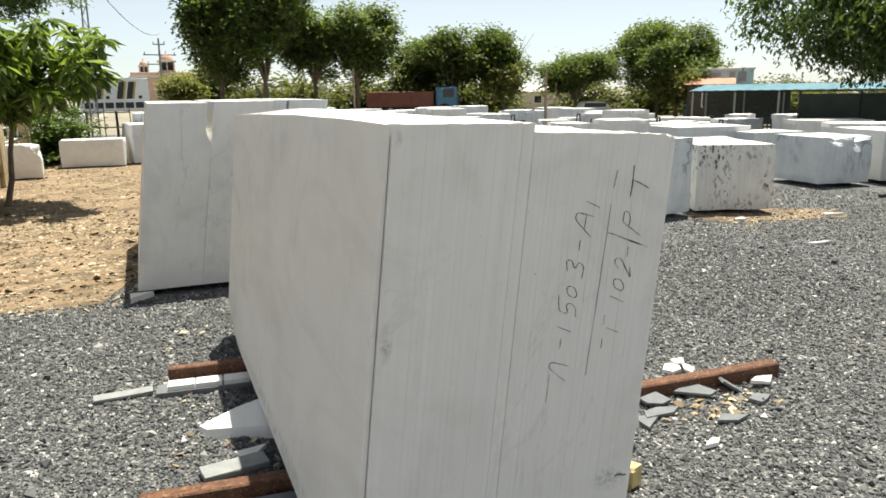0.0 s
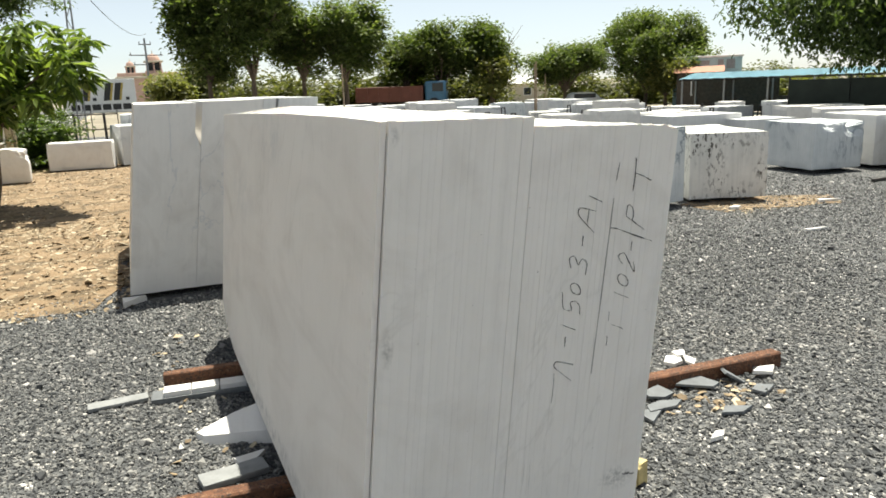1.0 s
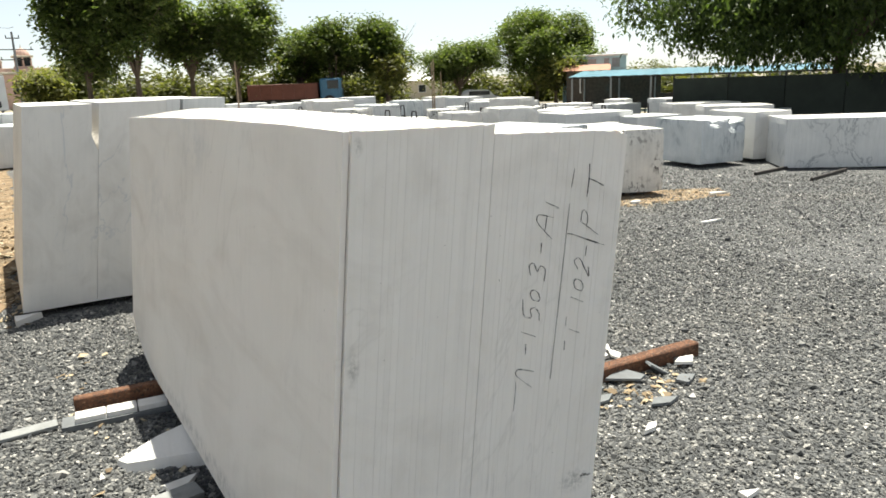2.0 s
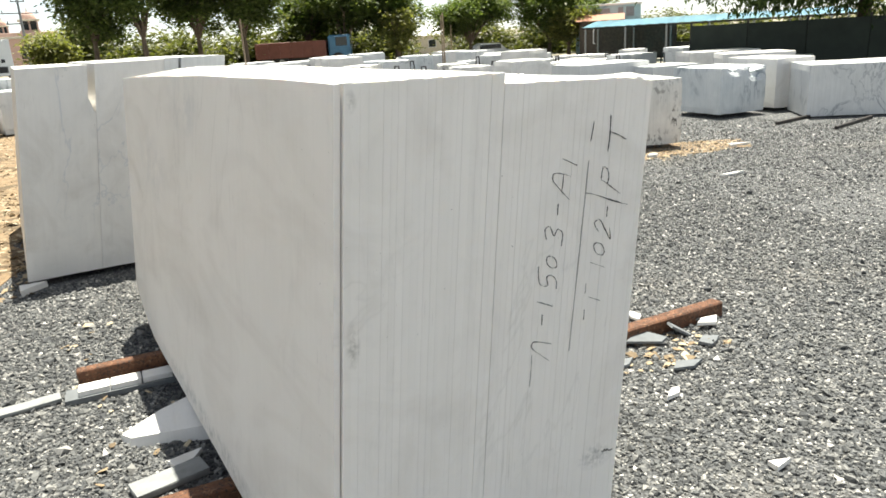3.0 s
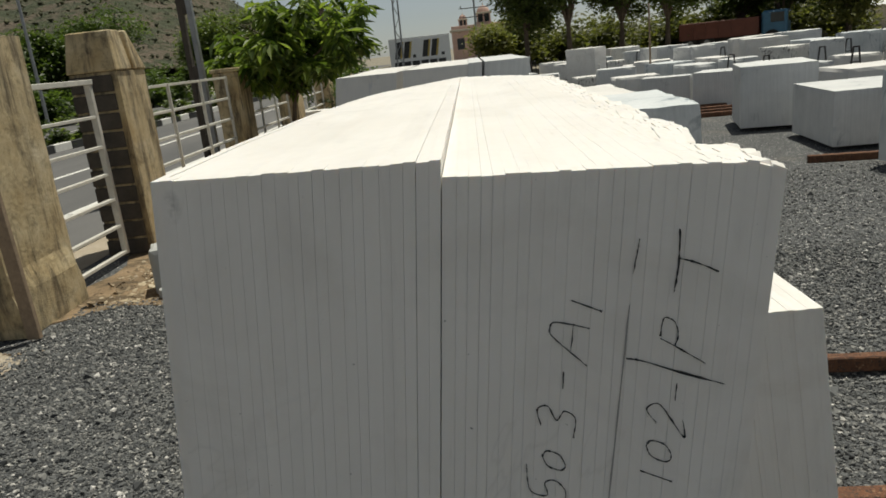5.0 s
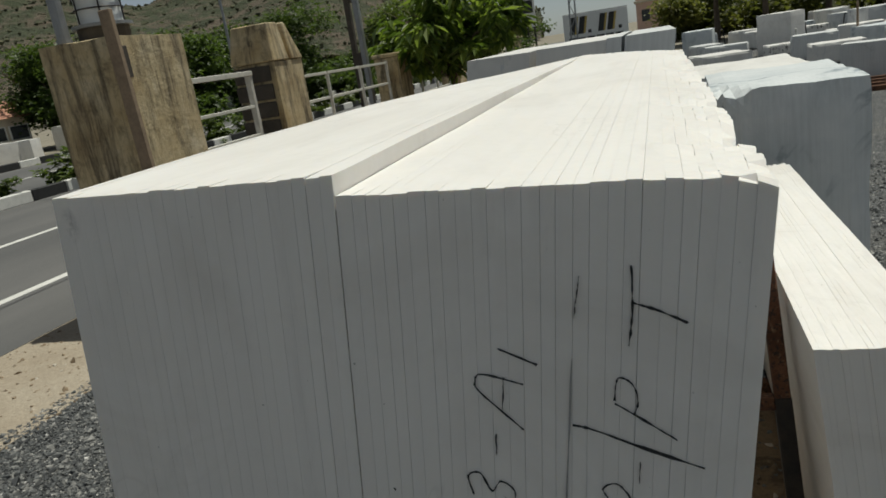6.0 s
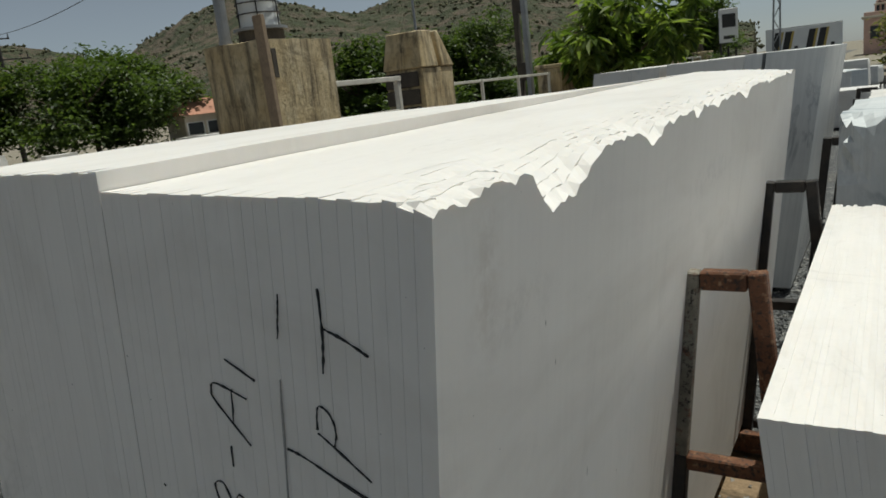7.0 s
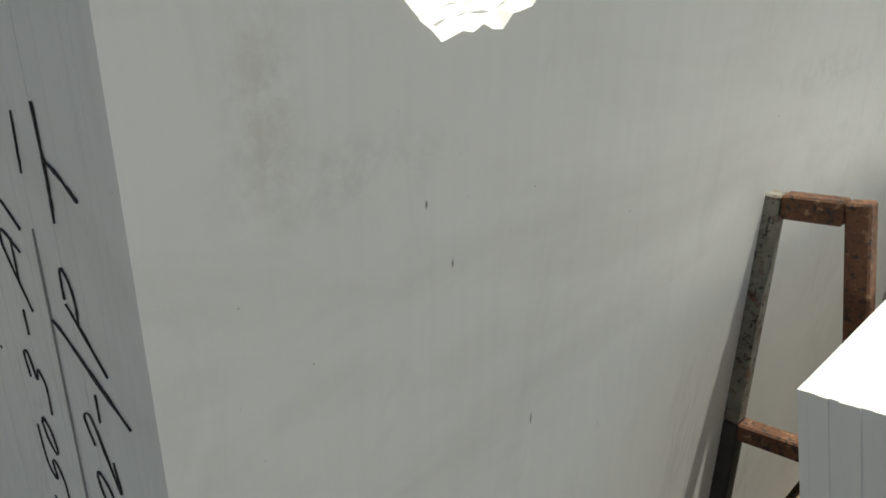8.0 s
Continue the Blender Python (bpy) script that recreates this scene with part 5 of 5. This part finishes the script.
def parked_car():
    owner = thing("car", (34.2, 50.0, fall(34, 50)), -20, "small white parked car behind marble blocks", "car")
    bm = bmesh.new()
    outline = ((-1.9, 0.3), (1.9, 0.3), (1.95, 0.7), (1.2, 0.85), (0.7, 1.35), (-0.9, 1.4), (-1.6, 0.95), (-1.95, 0.8))
    a = [bm.verts.new((x, -0.78, z)) for x, z in outline]
    b = [bm.verts.new((x, 0.78, z)) for x, z in outline]
    bm.faces.new(a)
    bm.faces.new(b[::-1])
    for k in range(len(outline)):
        bm.faces.new((a[k - 1], b[k - 1], b[k], a[k]))
    bmesh.ops.recalc_face_normals(bm, faces=bm.faces)
    bmesh.ops.bevel(bm, geom=bm.edges[:], offset=0.06, segments=2, affect="EDGES")
    part("body", bm, SIGN_WHITE, owner)
    part("side_window", box(-1.0, 0.75, -0.80, -0.76, 0.95, 1.28, 0.02), GLASS_AND_SHADE, owner)
    for x in (-1.2, 1.2):
        for y in (-0.72, 0.72):
            part("wheel", rod((x, y - 0.09, 0.3), (x, y + 0.09, 0.3), 0.3, 0.3, 18), TYRE, owner)


parked_car()


def net_fence():
    owner = thing("netting_fence", (17.2, 14.9, fall(17, 15)), -52, "dark netting fence under the large tree", "fence", kind="structure")
    for k in range(14):
        part("panel", box(k * 1.5, k * 1.5 + 1.48, -0.03 + 0.03 * (k % 2), 0.03 + 0.03 * (k % 2), 0.05, 1.58), NETTING, owner)
        part("post", rod((k * 1.5, 0.06, 0), (k * 1.5, 0.06, 1.68), 0.035, 0.035, 6), BLACK_STEEL, owner)


net_fence()


def across_the_road():
    rnd = random.Random(9)
    for k in range(64):
        x, y = -22.6 - rnd.uniform(0, 10), 4 + k * 0.8
        block((x, y, 0.0), (rnd.uniform(0.8, 1.6), rnd.uniform(0.6, 1.2), rnd.uniform(0.5, 1.2)), rnd.uniform(-20, 20), MARBLE, "white marble block in a stone yard across the road", 300 + k, "blocks across the road", cuts=3)


across_the_road()


# ---- beams and scraps under and beside the pack ----
def beam(a, b, wide, high, label, material=None):
    ob = part("steel_beam", bar(a, b, wide, high), material or RUST)
    return tagged(ob, label, "beam", "beams under the slab pack")


BEAM_NOTE = "rust-brown steel box beam lying under the slab pack"
beam((0.13, 4.11, 0.075), (3.2, 3.85, 0.06), 0.08, 0.062, BEAM_NOTE)
beam((-0.04, 2.69, 0.04), (1.5, 2.56, 0.04), 0.09, 0.08, BEAM_NOTE)
beam((1.2, 2.86, 0.045), (3.52, 2.74, 0.045), 0.095, 0.085, BEAM_NOTE)
beam((5.2, 9.3, 0.04), (7.2, 8.9, 0.04), 0.1, 0.08, "rusted steel beam lying on the yard ground")
for k in range(4):
    beam((4.6 + 0.1 * k, 14.8 + 0.5 * k, 0.04), (6.9, 14.5 + 0.5 * k, 0.04), 0.1, 0.08, "rusted steel beam lying on the yard ground")
beam((10.5, 7.3, 0.03), (11.9, 7.45, 0.03), 0.05, 0.05, "dark steel beam under a marble block", BLACK_STEEL)
beam((10.55, 6.35, 0.03), (11.9, 6.6, 0.03), 0.05, 0.05, "dark steel beam under a marble block", BLACK_STEEL)


def shard(place, size, turn, thick, material, label, seed, tilt=0.0, lean=0.0, name="stone_shard"):
    """A broken flat piece of stone."""
    rnd = random.Random(seed)
    count = rnd.choice((3, 4, 4, 5))
    bm = bmesh.new()
    rim = []
    for k in range(count):
        a = 2 * math.pi * (k + rnd.uniform(-0.33, 0.33)) / count
        rim.append((math.cos(a) * size[0] / 2 * rnd.uniform(0.6, 1.3), math.sin(a) * size[1] / 2 * rnd.uniform(0.6, 1.3)))
    low = [bm.verts.new((x, y, 0)) for x, y in rim]
    top = [bm.verts.new((x * 0.96, y * 0.96, thick * rnd.uniform(0.9, 1.1))) for x, y in rim]
    bm.faces.new(low[::-1])
    bm.faces.new(top)
    for k in range(count):
        bm.faces.new((low[k - 1], low[k], top[k], top[k - 1]))
    ob = part(name, bm, material)
    ob.matrix_basis = pose(*place, tilt, lean, turn)
    return tagged(ob, label, "stone piece", "stone scraps round the pack")


SHARD_NOTE = "broken grey stone tile lying on gravel"
for k, (x, y, z, sx, sy, turn, tilt) in enumerate(((2.88, 2.66, 0.03, 0.28, 0.17, -12, 6), (3.10, 2.66, 0.03, 0.16, 0.24, 70, 32), (2.80, 2.36, 0.012, 0.24, 0.16, 15, 0), (2.52, 2.56, 0.02, 0.22, 0.14, 5, 3),
                                                   (3.16, 2.50, 0.012, 0.16, 0.12, 10, 0), (2.58, 2.68, 0.03, 0.20, 0.13, -20, 8), (2.42, 2.52, 0.012, 0.18, 0.15, 30, 0), (3.30, 2.74, 0.02, 0.18, 0.1, -35, -10))):
    shard((x, y, z), (sx, sy), turn, 0.014, SLATE, SHARD_NOTE, 60 + k, tilt)
WHITE_SHARD = "broken white marble offcut lying on gravel"
for k, (x, y, z, sx, sy, turn, thick) in enumerate(((3.32, 2.64, 0.03, 0.16, 0.10, 15, 0.02), (2.98, 3.04, 0.01, 0.20, 0.13, 25, 0.02), (3.06, 2.96, 0.03, 0.14, 0.10, 70, 0.015), (3.08, 3.08, 0.03, 0.13, 0.08, 10, 0.015), (3.23, 3.85, 0.01, 0.18, 0.08, 40, 0.02), (3.16, 3.93, 0.01, 0.14, 0.09, 10, 0.02), (2.43, 1.55, 0.01, 0.09, 0.08, -10, 0.02), (2.54, 2.19, 0.01, 0.11, 0.06, 10, 0.02),
                                                    (0.46, 3.03, 0.01, 0.22, 0.09, 12, 0.02), (-0.05, 6.15, 0.012, 0.3, 0.16, 20, 0.05), (7.2, 6.75, 0.01, 0.2, 0.1, 0, 0.03), (8.5, 6.5, 0.01, 0.4, 0.12, -15, 0.03),
                                                    (5.8, 7.0, 0.01, 0.3, 0.18, 10, 0.04), (6.9, 5.3, 0.01, 0.36, 0.08, -8, 0.02))):
    shard((x, y, z), (sx, sy), turn, thick, MARBLE, WHITE_SHARD, 80 + k)


def wedge():
    """A broken white offcut, thin at its tip."""
    bm = bmesh.new()
    low = [bm.verts.new(q) for q in ((0.24, 3.40, 0.0), (0.27, 3.30, 0.0), (0.64, 3.14, 0.0), (0.66, 3.46, 0.0), (0.44, 3.44, 0.0))]
    top = [bm.verts.new(q) for q in ((0.25, 3.39, 0.035), (0.28, 3.31, 0.045), (0.63, 3.16, 0.07), (0.65, 3.45, 0.12), (0.44, 3.43, 0.085))]
    bm.faces.new(low[::-1])
    bm.faces.new(top)
    for k in range(5):
        bm.faces.new((low[k - 1], low[k], top[k], top[k - 1]))
    bmesh.ops.triangulate(bm, faces=[f for f in bm.faces if len(f.verts) > 4])
    tagged(part("stone_wedge", bm, MARBLE), "broken white marble wedge lying under the slab pack", "stone piece", "stone scraps round the pack")


wedge()


def strip(place, long, wide, thick, turn, material, label, name="stone_strip", z=0.0):
    ob = part(name, rough_block(long, wide, thick, int(long * 91), 0.004, 3), material)
    ob.matrix_basis = pose(place[0], place[1], z, 0, 0, turn)
    return tagged(ob, label, "stone strip", "stone scraps round the pack")


strip((-0.12, 3.98), 0.32, 0.09, 0.018, 3, PALE_SLATE, "thin grey stone strip on gravel", z=0.012)
strip((0.42, 3.88), 0.75, 0.14, 0.03, -6, SLATE, "grey stone strip packed under a beam", z=0.005)
for k in range(5):
    strip((0.19 + 0.155 * k, 3.92 - 0.017 * k), 0.15, 0.10, 0.03, -6, MARBLE, "small white marble packing tile", "packing_tile", z=0.034)
strip((0.38, 2.84), 0.30, 0.12, 0.03, 8, PALE_SLATE, "flat pale grey stone slab by a beam", z=0.01)
strip((0.58, 2.46), 0.40, 0.10, 0.03, -4, SLATE, "flat pale grey stone slab by a beam", z=0.01)
rubble = part("rubble_stone", rough_block(0.17, 0.12, 0.10, 5, 0.05, 4), DULL_MARBLE)
rubble.matrix_basis = pose(-1.46, 6.16, 0.0, 0, 0, 15)
tagged(rubble, "small rough grey stone beside a marble offcut", "stone")
clod = part("sponge_clod", rough_block(0.09, 0.08, 0.11, 3, 0.05, 5), plain("yellow_foam", (0.62, 0.50, 0.24), 0.95, 0, 0.3, 30))
clod.matrix_basis = pose(1.96, 2.02, 0.0, 0, 0, 20)
tagged(clod, "crumpled pale yellow foam lump on gravel", "foam lump")


# ---- loose stones and withered leaves, too many to count ----
def scatter(name, zones, material, size, flat, label, seed, category="gravel", z=0.0):
    rng = np.random.default_rng(seed)
    pts = []
    for x0, x1, y0, y1, count in zones:
        pts.append(np.stack([rng.uniform(x0, x1, count), rng.uniform(y0, y1, count)], 1))
    pts = np.concatenate(pts)
    bare = (pts[:, 0] > 1.38) & (pts[:, 0] < 2.02) & (pts[:, 1] > 2.1) & (pts[:, 1] < 4.0) & (rng.random(len(pts)) > 0.12)
    pts = pts[~bare] if name == "gravel" else pts
    n = len(pts)
    base = np.array([(1, 0, -0.8), (-0.5, 0.87, -0.8), (-0.5, -0.87, -0.8), (0.45, 0.75, 0.85), (-0.9, 0.05, 0.85), (0.45, -0.75, 0.85)], float)
    tris = [(3, 4, 5), (0, 1, 3), (1, 4, 3), (1, 2, 4), (2, 5, 4), (2, 0, 5), (0, 3, 5)]
    s = size * rng.lognormal(0, 0.38, (n, 1, 1)) * 0.5
    shape = base[None] * rng.uniform(0.6, 1.35, (n, 6, 1)) * np.stack([np.ones(n), rng.uniform(0.55, 1.0, n), rng.uniform(0.7, 1.2, n) * flat], 1)[:, None] * s
    a, tip = rng.uniform(0, 2 * np.pi, n), rng.normal(0, 0.42, n)
    ca, sa, ct, st = np.cos(a)[:, None], np.sin(a)[:, None], np.cos(tip)[:, None], np.sin(tip)[:, None]
    x, y, zz = shape[..., 0], shape[..., 1], shape[..., 2]
    x, zz = x * ct + zz * st, zz * ct - x * st
    x, y = x * ca - y * sa, x * sa + y * ca
    verts = np.stack([x + pts[:, :1], y + pts[:, 1:], zz + z + s[:, :, 0] * flat * 0.45], -1).reshape(-1, 3)
    faces = (np.array(tris)[None] + 6 * np.arange(n)[:, None, None]).reshape(-1, 3)
    tagged(from_triangles(name, verts, faces, material), label, category, kind="stuff")


scatter("gravel", [(-2.2, 0.65, 1.6, 6.2, 66000), (1.3, 6.0, 1.0, 6.0, 84000), (1.0, 11.0, 4.0, 9.0, 34000), (6.0, 12.0, 1.5, 7.0, 18000), (-1.2, 0.1, 5.6, 6.6, 1500)], STONES, 0.0185, 0.52,
        "dark grey crushed stone gravel with white chips", 4)
scatter("dirt_stones", [(-2.4, 0.0, 6.2, 20.0, 2600), (-3.4, -2.0, 2.0, 5.2, 900), (1.4, 2.0, 2.2, 3.6, 200)], stone_bits("pale_chips", (0.0, (0.20, 0.14, 0.09)), (0.7, (0.34, 0.26, 0.17)), (1.0, (0.60, 0.54, 0.46))), 0.024, 0.5,
        "pale stone chips on dirt", 8)
scatter("dry_leaf_litter", [(-2.3, 0.0, 6.0, 11.0, 2600), (-2.3, 0.0, 9.0, 20.0, 2200), (2.5, 3.3, 2.4, 2.85, 90), (7.0, 8.8, 6.4, 7.1, 240), (0.1, 0.6, 3.0, 5.2, 30)], DRY_LEAF, 0.045, 0.09, "withered brown leaves on the ground", 9, "leaves", 0.01)
